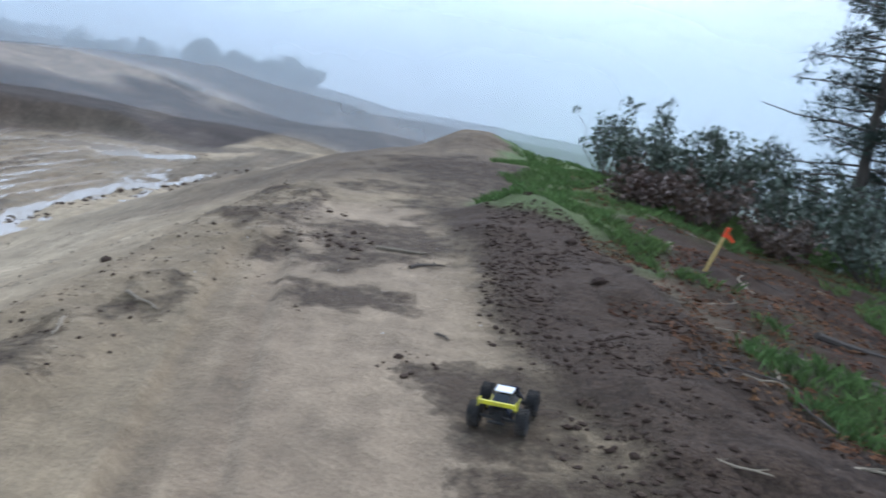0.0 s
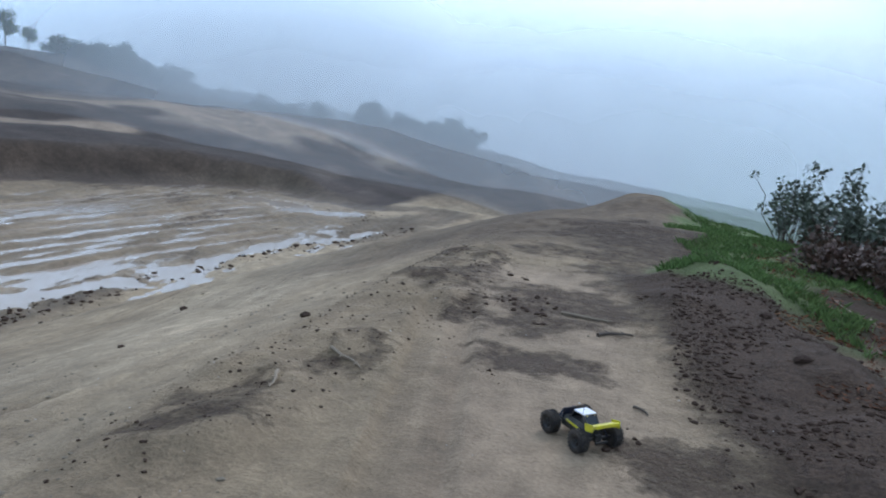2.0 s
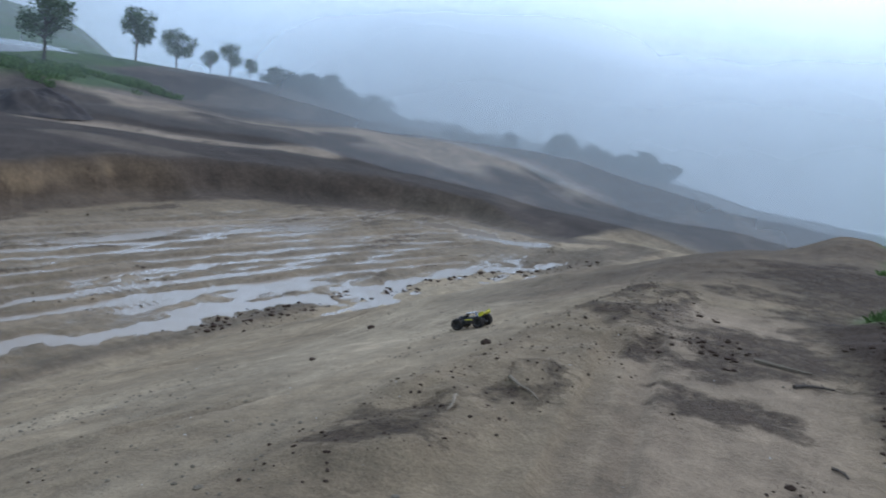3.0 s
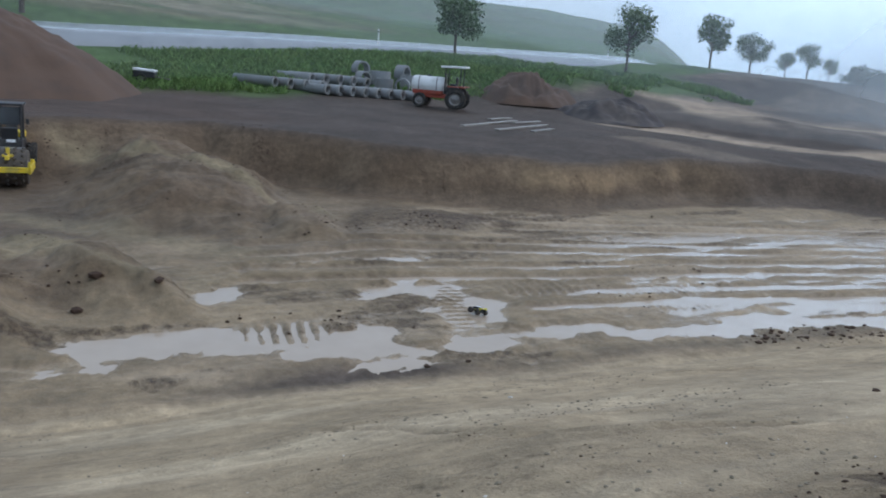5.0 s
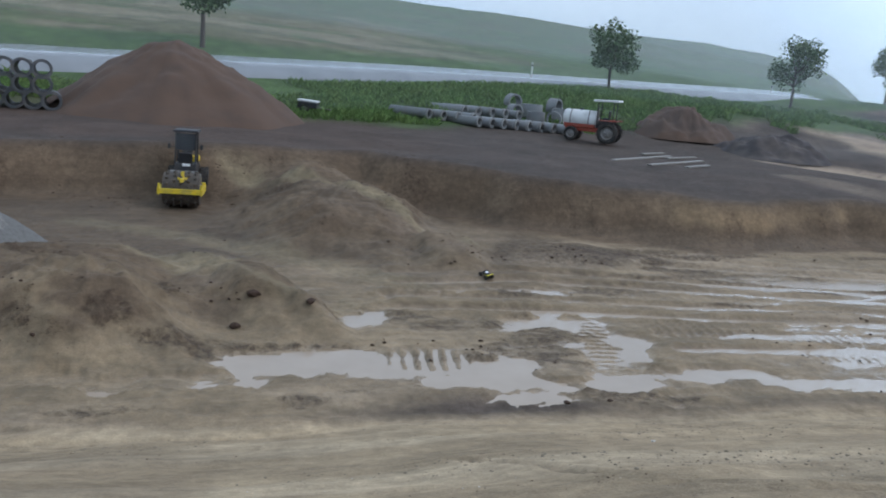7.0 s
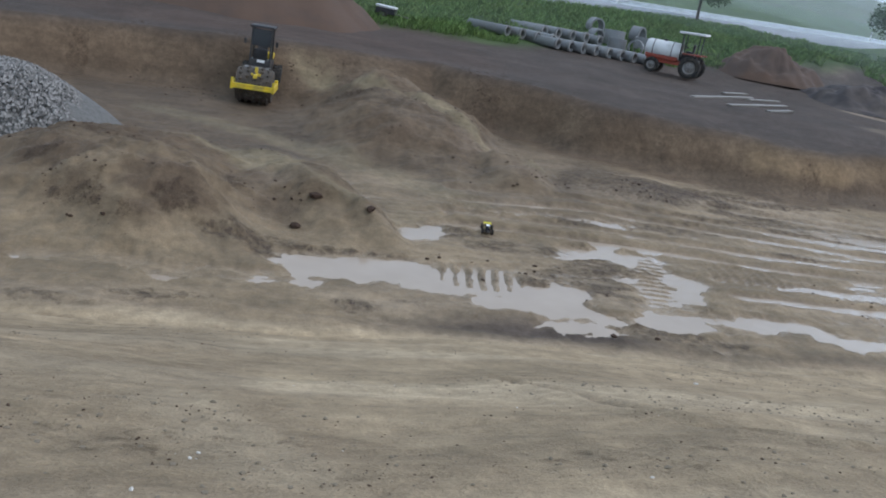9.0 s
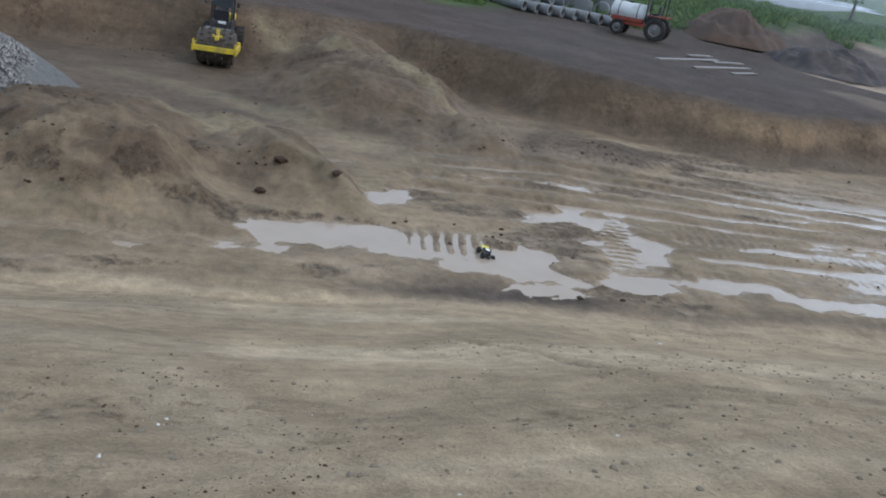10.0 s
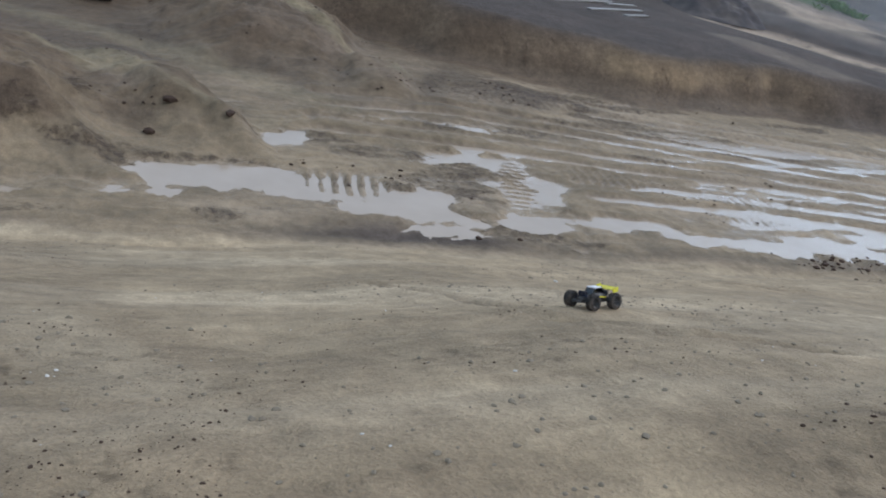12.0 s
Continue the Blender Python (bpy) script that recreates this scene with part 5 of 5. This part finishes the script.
def build_post(x, y):
    ob = thing("roadside_post", "white plastic roadside marker post with a dark band", "marker post", pose(x, y, ground_at(x, y), 0, 0, 20))
    bm = bmesh.new()
    box(bm, (0.12, 0.08, 1.1), (0, 0, 0.5), bevel=0.03)
    part("shaft", bm, WHITE, ob)
    part("band", box(bmesh.new(), (0.126, 0.086, 0.22), (0, 0, 0.82), bevel=0.03), BLACK, ob)


build_post(-73.6, 28.3)
build_post(-79.0, 58.0)


# ---- planks at the far rim, kept pale to stand in for wet glints ----
for k, (x, y, length, turn) in enumerate(((-38.2, 21.2, 7.0, 128), (-36.6, 22.2, 6.4, 126), (-41.5, 23.6, 2.6, 124), (-39.6, 24.2, 3.2, 122), (-35.4, 22.6, 2.8, 127))):
    bm = box(bmesh.new(), (length, 0.26, 0.07), bevel=0.01)
    ob = part("plank", bm, PLANK)
    ob.matrix_world = pose(x, y, ground_at(x, y) + 0.05, 0, 0, turn)
    tagged(ob, "long pale plank lying at the pit's rim, standing in for a wet glint", "plank", "planks at the rim")


# ---- stake and sticks beside the bank ----
def build_stake():
    x, y = 2.66, 8.42
    ob = thing("survey_stake", "leaning wooden survey stake with an orange painted tip", "survey stake", pose(x, y, ground_at(x, y) - 0.05, 4, 17, 0))
    part("shaft", box(bmesh.new(), (0.036, 0.024, 0.46), (0, 0, 0.23), bevel=0.004), STAKE, ob)
    part("tip", box(bmesh.new(), (0.04, 0.028, 0.11), (0, 0, 0.50), bevel=0.004), ORANGE, ob, "orange painted tip")
    part("ribbon", box(bmesh.new(), (0.11, 0.005, 0.04), (0.06, 0, 0.46), (0, 25, 0)), ORANGE, ob, "orange marking ribbon")


build_stake()


def stick(x, y, length, thick, turn, seed, label, group):
    rng = random.Random(seed)
    bm = bmesh.new()
    last = Vector((-length / 2, 0, 0))
    heading = rng.uniform(-0.2, 0.2)
    for k in range(5):
        heading += rng.uniform(-0.35, 0.35)
        nxt = last + Vector((math.cos(heading), math.sin(heading), rng.uniform(-0.04, 0.05))) * length / 5
        rod(bm, last, nxt, thick * (1 - 0.12 * k), thick * (0.88 - 0.12 * k), 6)
        if k in (1, 3):
            rod(bm, nxt, nxt + Vector((0.12, rng.choice((-1, 1)) * 0.12, 0.03)) * length * 0.9, thick * 0.5, thick * 0.2, 5)
        last = nxt
    ob = part("stick", bm, WOOD if seed % 3 else BARK)
    g = ground_at(x, y)
    gx, gy = (ground_at(x + 0.2, y) - g) / 0.2, (ground_at(x, y + 0.2) - g) / 0.2
    ob.matrix_world = Matrix.Translation((x, y, g + thick * 0.8)) @ Vector((-gx, -gy, 1)).to_track_quat("Z", "Y").to_matrix().to_4x4() @ pose(0, 0, 0, 0, 0, turn)
    tagged(ob, label, "stick", group)


_r = random.Random(31)
for k in range(34):
    stick(_r.uniform(1.7, 5.0), _r.uniform(3.6, 13.5), _r.uniform(0.25, 0.8), _r.uniform(0.006, 0.014), _r.uniform(0, 180), k, "broken pale twig lying on the brown litter", "twigs beside the bank")
for k, (x, y, ln, th, turn) in enumerate(((2.7, 4.7, 0.9, 0.012, -25), (3.6, 6.9, 1.7, 0.03, -40), (3.0, 8.2, 0.8, 0.014, 10), (-0.3, 7.05, 0.45, 0.02, 5), (-0.15, 6.7, 0.35, 0.016, -12), (-1.75, 5.0, 0.35, 0.014, -50), (-1.9, 4.4, 0.3, 0.012, -55), (0.2, 4.95, 0.14, 0.01, 0), (1.5, 3.5, 0.4, 0.01, 30), (2.2, 3.9, 0.7, 0.012, -15))):
    stick(x, y, ln, th, turn, 200 + k, "bent broken branch lying on the ground", "branches on the bank")


# ---- clods and stones ----
def sow(n, seed, area, keep, lo, hi, power=2.5):
    rng = np.random.RandomState(seed)
    x, y = rng.uniform(area[0], area[2], n), rng.uniform(area[1], area[3], n)
    ok = keep(x, y)
    x, y = x[ok], y[ok]
    return np.stack([x, y, lo + (hi - lo) * rng.rand(len(x)) ** power], 1)


def strew(name, label, category, mat, spots, seed):
    tagged(new(name, scatter_mesh(name, mat, spots, seed)), label, category, kind="stuff")


RIGHT_BERM = [(2.0, 0.5), (1.75, 4.3), (1.25, 5.8), (0.95, 7.2), (0.6, 9.2)]
LEFT_BERM = [(-2.15, 3.5), (-2.1, 3.9), (-1.95, 5.3), (-1.75, 6.6), (-1.9, 9.5)]
strew("earth_clods", "dark crumbly clods along the edge of the track", "clods", CLOD, sow(30000, 51, (0.4, 1, 3.2, 11.5), lambda x, y: np.random.RandomState(1).rand(len(x)) < 1.1 * stroke(x, y, RIGHT_BERM, 1.2) * step(-0.45, 0.5, fbm(x, y, 0.6, 4, 83)), 0.003, 0.026, 4), 61)
strew("earth_clods", "dark clods dropped over the track", "clods", CLOD, sow(5000, 50, (-1.4, 4.2, 1.6, 10), lambda x, y: (fbm(x, y, 0.9, 4, 82) > 0.1) & (np.minimum(oval(x, y, -0.38, 5.5, 0.85, 0.5, -6), np.minimum(oval(x, y, 0.45, 4.35, 0.65, 0.4, -8), oval(x, y, -0.6, 7.5, 1.1, 1.2, 20))) < 1), 0.003, 0.035, 5), 60)
strew("earth_clods", "dark clods and crumbs on the shoulder of the bank", "clods", CLOD, sow(4200, 52, (-3.2, 1.5, -1.2, 10), lambda x, y: np.random.RandomState(2).rand(len(x)) < 0.75 * stroke(x, y, LEFT_BERM, 0.75), 0.002, 0.016, 4.5), 62)
strew("sandy_crumbs", "sandy crumbs scattered over the slope and the track", "clods", SANDCLOD, sow(15000, 53, (-12, -6, 1.0, 14), lambda x, y: (fbm(x, y * 0.6, 1.5, 4, 73) > 0.15) & ((x < -1.6) | (np.random.RandomState(5).rand(len(x)) < 0.25)), 0.003, 0.020, 4), 63)
strew("earth_clods", "small dark crumbs scattered over the slope", "clods", CLOD, sow(9000, 54, (-12, -6, 1.0, 14), lambda x, y: fbm(x, y * 0.5, 1.3, 4, 74) > 0.3, 0.002, 0.011, 4), 64)
strew("earth_clods", "dark wet clods pushed up over the pit floor", "clods", CLOD, sow(7000, 55, (-28, 0, -11.5, 38), lambda x, y: (fbm(x, y * 0.4, 2.2, 4, 75) > 0.35) & (floor_height(x, y) > WATER + 0.03), 0.012, 0.06, 4), 65)
strew("earth_clods", "dark clods on the heaps of the pit", "clods", CLOD, sow(5000, 56, (-34, -7, -15, 9), lambda x, y: (fbm(x, y, 1.8, 4, 76) > 0.25) & (height(x, y) > WATER + 0.3), 0.010, 0.05, 4), 66)
strew("earth_clods", "dark clods along the water's edge below the bank", "clods", CLOD, sow(2600, 58, (-14, 12, -8, 38), lambda x, y: np.random.RandomState(6).rand(len(x)) < stroke(x, y, [(-13.0, 14), (-12.6, 20), (-11.8, 26), (-10.6, 30.5), (-9.6, 34)], 0.8), 0.02, 0.085, 3), 67)
strew("earth_clods", "fine dark crumbs on the shoulder of the slope", "clods", CLOD, sow(9000, 59, (-6.0, -3.5, -1.8, 4.0), lambda x, y: (fbm(x, y, 1.0, 4, 80) > 0.0) & (y < np.interp(x, [-8.7, -4.84, -3.68, -2.74, -1.6], [-0.1, 0.24, 1.17, 1.31, 1.7])), 0.0025, 0.011, 4), 68)
_mesh = [clod_mesh("pebble", PEBBLE, s) for s in range(4)]
_dark = [clod_mesh("clod", CLOD, 20 + s) for s in range(4)]
for k, (x, y, r) in enumerate(sow(60, 57, (-7, -1.5, 1.0, 8), lambda x, y: x > -9, 0.003, 0.008, 2).tolist() + [[-3.82, -0.22, 0.011], [-2.63, 0.98, 0.008], [-2.48, 1.05, 0.007], [-3.07, -0.43, 0.012], [-3.71, -0.25, 0.011], [-8.3, 5.25, 0.025], [-3.3, 2.0, 0.010]]):
    ob = new("pebble", _mesh[k % 4])
    ob.matrix_world = pose(x, y, ground_at(x, y) + r * 0.3, 0, 0, 37 * k) @ Matrix.Diagonal((r * 1.4, r, r, 1))
    tagged(ob, "small pale pebble lying on the sandy mud", "pebble", "pebbles on the bank")
for k, (x, y, r) in enumerate([[-11.9, 25.3, 0.12], [-11.8, 26.3, 0.1], [-11.7, 27.4, 0.17], [-11.5, 28.0, 0.14], [-10.9, 29.2, 0.12], [-10.5, 30.0, 0.13], [-10.3, 30.8, 0.1], [-12.1, 24.2, 0.11], [-12.2, 23.0, 0.1], [-18.0, 1.0, 0.2], [-17.6, 2.2, 0.16], [-17.2, 0.6, 0.18], [-5.6, 9.6, 0.07], [-4.4, 6.5, 0.05], [-13.1, 6.4, 0.09], [-13.0, 7.2, 0.08], [-2.6, 6.4, 0.07], [1.3, 6.3, 0.09], [1.6, 7.0, 0.11], [1.2, 7.6, 0.08]]):
    ob = new("earth_clod", _dark[k % 4])
    ob.matrix_world = pose(x, y, ground_at(x, y) + r * 0.15, 0, 0, 53 * k) @ Matrix.Diagonal((r * 1.0, r * 0.8, r * 0.7, 1))
    tagged(ob, "big dark clod of wet earth", "earth clod", "clods of earth")


# ---- the radio-controlled buggy; local x points ahead ----
CAR_BLACK = plain("dusty_black_plastic", (0.03, 0.029, 0.028), 0.55, amount=0.5, scale=18)
CAR_WHITE = plain("white_lexan", (0.74, 0.73, 0.75), 0.3, amount=0.2, scale=14)
CAR_YELLOW = plain("neon_yellow_plastic", (0.70, 0.62, 0.03), 0.45, amount=0.6, scale=14)
CAR_BLUE = plain("blue_anodised_metal", (0.022, 0.028, 0.055), 0.35, 0.6, amount=0.4, scale=16)
TYRE = plain("buggy_tyre", (0.026, 0.023, 0.021), 0.9, amount=0.75, dirt=(0.13, 0.10, 0.075), scale=14, bump=0.5)
CAR_WHEELS = []


def car_wheel(car, x, y):
    hub = new("wheel")
    hub.parent = car
    hub.matrix_basis = pose(x * 0.73, y * 0.70, 0.068)
    r, h = 0.068, 0.034
    bm = bmesh.new()
    m = pose(0, 0, 0, 0, 0, 90)
    lathe(bm, [(-h * 0.9, r * 0.56), (-h, r * 0.74), (-h * 0.85, r * 0.92), (-h * 0.4, r * 0.97), (h * 0.4, r * 0.97), (h * 0.85, r * 0.92), (h, r * 0.74), (h * 0.9, r * 0.56)], 28, "X", m)
    for k in range(20):
        for j, off in enumerate((-0.62, 0.0, 0.62)):
            q = m @ Matrix.Rotation(2 * math.pi * (k + 0.5 * (j % 2)) / 20, 4, "X") @ pose(off * h, 0, r * 0.975)
            bmesh.ops.create_cube(bm, size=1.0, matrix=q @ Matrix.Diagonal((h * 0.42, 0.010, 0.009, 1)))
    part("tyre", bm, TYRE, hub)
    bm = bmesh.new()
    s = 1 if y > 0 else -1
    lathe(bm, [(s * h * 0.3, 0.001), (s * h * 0.45, r * 0.16), (s * h * 0.25, r * 0.36), (s * h * 0.85, r * 0.57), (-s * h * 0.85, r * 0.57), (-s * h * 0.6, 0.001)], 24, "X", m)
    for k in range(6):
        q = m @ Matrix.Rotation(2 * math.pi * k / 6, 4, "X") @ pose(s * h * 0.45, 0, r * 0.36)
        bmesh.ops.create_cube(bm, size=1.0, matrix=q @ Matrix.Diagonal((h * 0.3, 0.008, r * 0.34, 1)))
    part("rim", bm, CAR_BLACK, hub)
    CAR_WHEELS.append(hub)


def build_car():
    car = thing("toy_buggy", "muddy black radio-controlled buggy with white roof and yellow wing", "toy car")
    bm = box(bmesh.new(), (0.36, 0.10, 0.012), (0, 0, 0.062), bevel=0.004)
    box(bm, (0.30, 0.016, 0.03), (0, 0.058, 0.076), (18, 0, 0), bevel=0.004)
    box(bm, (0.30, 0.016, 0.03), (0, -0.058, 0.076), (-18, 0, 0), bevel=0.004)
    part("chassis", bm, CAR_BLACK, car)
    bm = bmesh.new()
    ring_of = []
    for x, w, lo, hi in ((0.24, 0.035, 0.075, 0.10), (0.16, 0.055, 0.072, 0.125), (0.07, 0.072, 0.07, 0.145), (-0.02, 0.078, 0.07, 0.150), (-0.11, 0.07, 0.07, 0.145), (-0.19, 0.05, 0.075, 0.13)):
        ring_of.append([bm.verts.new(p) for p in ((x, -w, lo), (x, -w * 1.05, (lo + hi) / 2), (x, -w * 0.7, hi), (x, w * 0.7, hi), (x, w * 1.05, (lo + hi) / 2), (x, w, lo))])
    for a, b in zip(ring_of, ring_of[1:]):
        for s in range(6):
            bm.faces.new((a[s - 1], a[s], b[s], b[s - 1]))
    bm.faces.new(ring_of[0])
    bm.faces.new(list(reversed(ring_of[-1])))
    bmesh.ops.recalc_face_normals(bm, faces=bm.faces)
    body = part("body", bm, CAR_BLACK, car, "black muddy body shell")
    for side in (-1, 1):
        part("stripe", box(bmesh.new(), (0.20, 0.005, 0.014), (-0.02, side * 0.080, 0.118), (0, -4, side * 2)), CAR_YELLOW, body)
    for side in (-1, 1):
        bm = rod(bmesh.new(), (0.085, side * 0.055, 0.14), (0.045, side * 0.048, 0.20), 0.005, sides=6)
        rod(bm, (0.045, side * 0.048, 0.20), (-0.075, side * 0.05, 0.203), 0.005, sides=6)
        rod(bm, (-0.075, side * 0.05, 0.203), (-0.15, side * 0.045, 0.14), 0.005, sides=6)
        part("roll_bar", bm, CAR_BLACK, car)
    part("windscreen", box(bmesh.new(), (0.004, 0.085, 0.066), (0.063, 0, 0.170), (0, -34, 0)), CABGLASS, car)
    part("rear_screen", box(bmesh.new(), (0.004, 0.085, 0.07), (-0.11, 0, 0.172), (0, 48, 0)), CABGLASS, car)
    part("roof", box(bmesh.new(), (0.125, 0.108, 0.010), (-0.015, 0, 0.207), (0, 2, 0), bevel=0.004), CAR_WHITE, car, "white roof panel")
    bm = bmesh.new()
    box(bm, (0.075, 0.215, 0.007), (-0.235, 0, 0.192), (0, 16, 0), bevel=0.002)
    box(bm, (0.016, 0.215, 0.024), (-0.272, 0, 0.196), (0, 0, 0), bevel=0.002)
    wing = part("wing", bm, CAR_YELLOW, car, "neon yellow rear wing")
    for side in (-1, 1):
        part("end_plate", box(bmesh.new(), (0.095, 0.005, 0.052), (-0.238, side * 0.110, 0.186), (0, 12, 0), bevel=0.001), CAR_YELLOW, wing)
        part("wing_mount", rod(bmesh.new(), (-0.19, side * 0.03, 0.12), (-0.235, side * 0.03, 0.188), 0.005, sides=6), CAR_BLACK, car)
    for x, sgn in ((0.185, 1), (-0.185, -1)):
        part("shock_tower", box(bmesh.new(), (0.008, 0.11, 0.075), (x - sgn * 0.01, 0, 0.135), bevel=0.003), CAR_BLUE, car)
        part("gearbox", box(bmesh.new(), (0.07, 0.055, 0.05), (x, 0, 0.085), bevel=0.01), CAR_BLACK, car)
        for side in (-1, 1):
            bm = rod(bmesh.new(), (x, side * 0.03, 0.066), (x, side * 0.175, 0.072), 0.007, sides=7)
            rod(bm, (x + 0.028, side * 0.03, 0.066), (x, side * 0.165, 0.070), 0.006, sides=7)
            part("suspension_arm", bm, CAR_BLACK, car)
            part("drive_shaft", rod(bmesh.new(), (x - 0.008, side * 0.03, 0.088), (x, side * 0.18, 0.080), 0.004, sides=6), STEEL, car)
            bm = rod(bmesh.new(), (x + sgn * 0.004, side * 0.048, 0.168), (x + sgn * 0.012, side * 0.115, 0.082), 0.006, sides=8)
            for k in range(7):
                p = Vector((x + sgn * 0.004, side * 0.048, 0.168)).lerp(Vector((x + sgn * 0.012, side * 0.115, 0.082)), 0.2 + 0.1 * k)
                bmesh.ops.create_cone(bm, cap_ends=True, segments=10, radius1=0.011, radius2=0.011, depth=0.004, matrix=Matrix.Translation(p) @ pose(0, 0, 0, -38 * side, 0, 0))
            part("shock_absorber", bm, CAR_BLUE, car)
            car_wheel(car, x, side * 0.185)
    bm = box(bmesh.new(), (0.02, 0.13, 0.022), (0.275, 0, 0.075), bevel=0.008)
    box(bm, (0.06, 0.06, 0.008), (0.245, 0, 0.068), (0, -14, 0), bevel=0.003)
    part("front_bumper", bm, CAR_BLACK, car)
    part("rear_bumper", box(bmesh.new(), (0.016, 0.10, 0.02), (-0.255, 0, 0.07), bevel=0.006), CAR_BLACK, car)
    part("aerial", rod(bmesh.new(), (-0.06, 0.05, 0.14), (-0.075, 0.055, 0.30), 0.0012, sides=5), CAR_BLACK, car)
    part("motor", rod(bmesh.new(), (-0.10, 0.02, 0.10), (-0.03, 0.02, 0.10), 0.02, sides=16), STEEL, car)
    # the buggy is short and squat on big wheels
    for ob in car.children_recursive:
        if ob.type != "MESH" or ob.parent in CAR_WHEELS:
            continue
        broad = 0.68 if ob.name.split(".")[0] in ("suspension_arm", "drive_shaft", "shock_absorber") else 0.92
        ob.data.transform(Matrix.Diagonal((0.73, broad, 0.87, 1)))
    car.scale = (0.9, 0.9, 0.9)
    return car


CAR = build_car()
# seconds, x, y, heading in degrees to the left of the y axis
DRIVE = [(0.0, 0.55, 3.90, -14), (0.5, 0.39, 3.46, 6), (1.0, 0.36, 3.22, 12), (1.5, 0.33, 3.50, 26), (2.0, -0.13, 4.37, 44), (2.5, -1.17, 5.57, 66),
         (3.0, -3.39, 7.93, 92), (3.5, -5.35, 7.94, 112), (3.7, -6.55, 8.06, 114), (4.2, -10.00, 9.60, 100), (4.7, -13.90, 9.60, 104), (5.3, -17.51, 8.06, 100),
         (5.5, -18.42, 8.10, 92), (6.0, -19.40, 8.08, 80), (6.5, -21.21, 8.19, 88), (7.0, -22.05, 7.74, 112), (7.2, -22.43, 7.44, 124), (7.7, -22.70, 6.50, 170),
         (8.2, -21.60, 5.60, 225), (8.8, -19.35, 5.15, 262), (9.0, -18.55, 5.16, 264), (9.5, -17.27, 5.02, 268), (10.0, -14.93, 5.02, 276), (10.5, -12.73, 5.26, 292),
         (11.0, -10.98, 5.49, 296), (11.5, -8.38, 5.21, 282), (12.0, -5.00, 3.55, 196)]


def motions():
    """The buggy leaves along the bank, drives down into the pit, turns and comes back up the slope."""
    def spot(t):
        k = max(i for i in range(len(DRIVE) - 1) if DRIVE[i][0] <= t or i == 0)
        pts = [np.array(DRIVE[min(max(j, 0), len(DRIVE) - 1)]) for j in (k - 1, k, k + 1, k + 2)]
        (a, b, c, d), u = pts, (t - pts[1][0]) / (pts[2][0] - pts[1][0])
        ta = (c - a) / max(c[0] - a[0], 0.1) * (c[0] - b[0])
        tb = (d - b) / max(d[0] - b[0], 0.1) * (c[0] - b[0])
        return (2 * u ** 3 - 3 * u ** 2 + 1) * b + (u ** 3 - 2 * u ** 2 + u) * ta + (3 * u ** 2 - 2 * u ** 3) * c + (u ** 3 - u ** 2) * tb

    rows, spins, turned, last = [], [], 0.0, None
    for k in range(121):
        t = k / 10
        _, x, y, head = spot(t)
        h = radians(head)
        ahead = Vector((-math.sin(h), math.cos(h), 0))
        side = Vector((-ahead.y, ahead.x, 0))
        dz1 = (ground_at(x + ahead.x * 0.12, y + ahead.y * 0.12) - ground_at(x - ahead.x * 0.12, y - ahead.y * 0.12)) / 0.27
        dz2 = (ground_at(x + side.x * 0.13, y + side.y * 0.13) - ground_at(x - side.x * 0.13, y - side.y * 0.13)) / 0.26
        f = (ahead + Vector((0, 0, dz1))).normalized()
        s = (side + Vector((0, 0, dz2))).normalized()
        n = f.cross(s).normalized()
        s = n.cross(f)
        z = max(ground_at(x + f.x * 0.13 + s.x * q, y + f.y * 0.13 + s.y * q) - dz1 * 0.13 - dz2 * q for q in (-0.13, 0.13))
        z = max(z, ground_at(x, y) - 0.03) + 0.005
        m = Matrix((f, s, n)).transposed().to_4x4()
        m.translation = (x, y, z)
        rows.append((t, m))
    walk(CAR, rows)
    for k in range(0, 121):
        t = k / 10
        _, x, y, _ = spot(min(t, 12.0))
        if last:
            turned += min(math.hypot(x - last[0], y - last[1]) / 0.061, radians(80))
        last = (x, y)
        spins.append((t, turned))
    for hub in CAR_WHEELS:
        at = hub.location.copy()
        walk(hub, [(t, Matrix.Translation(at) @ Matrix.Rotation(a, 4, "Y")) for t, a in spins])


motions()
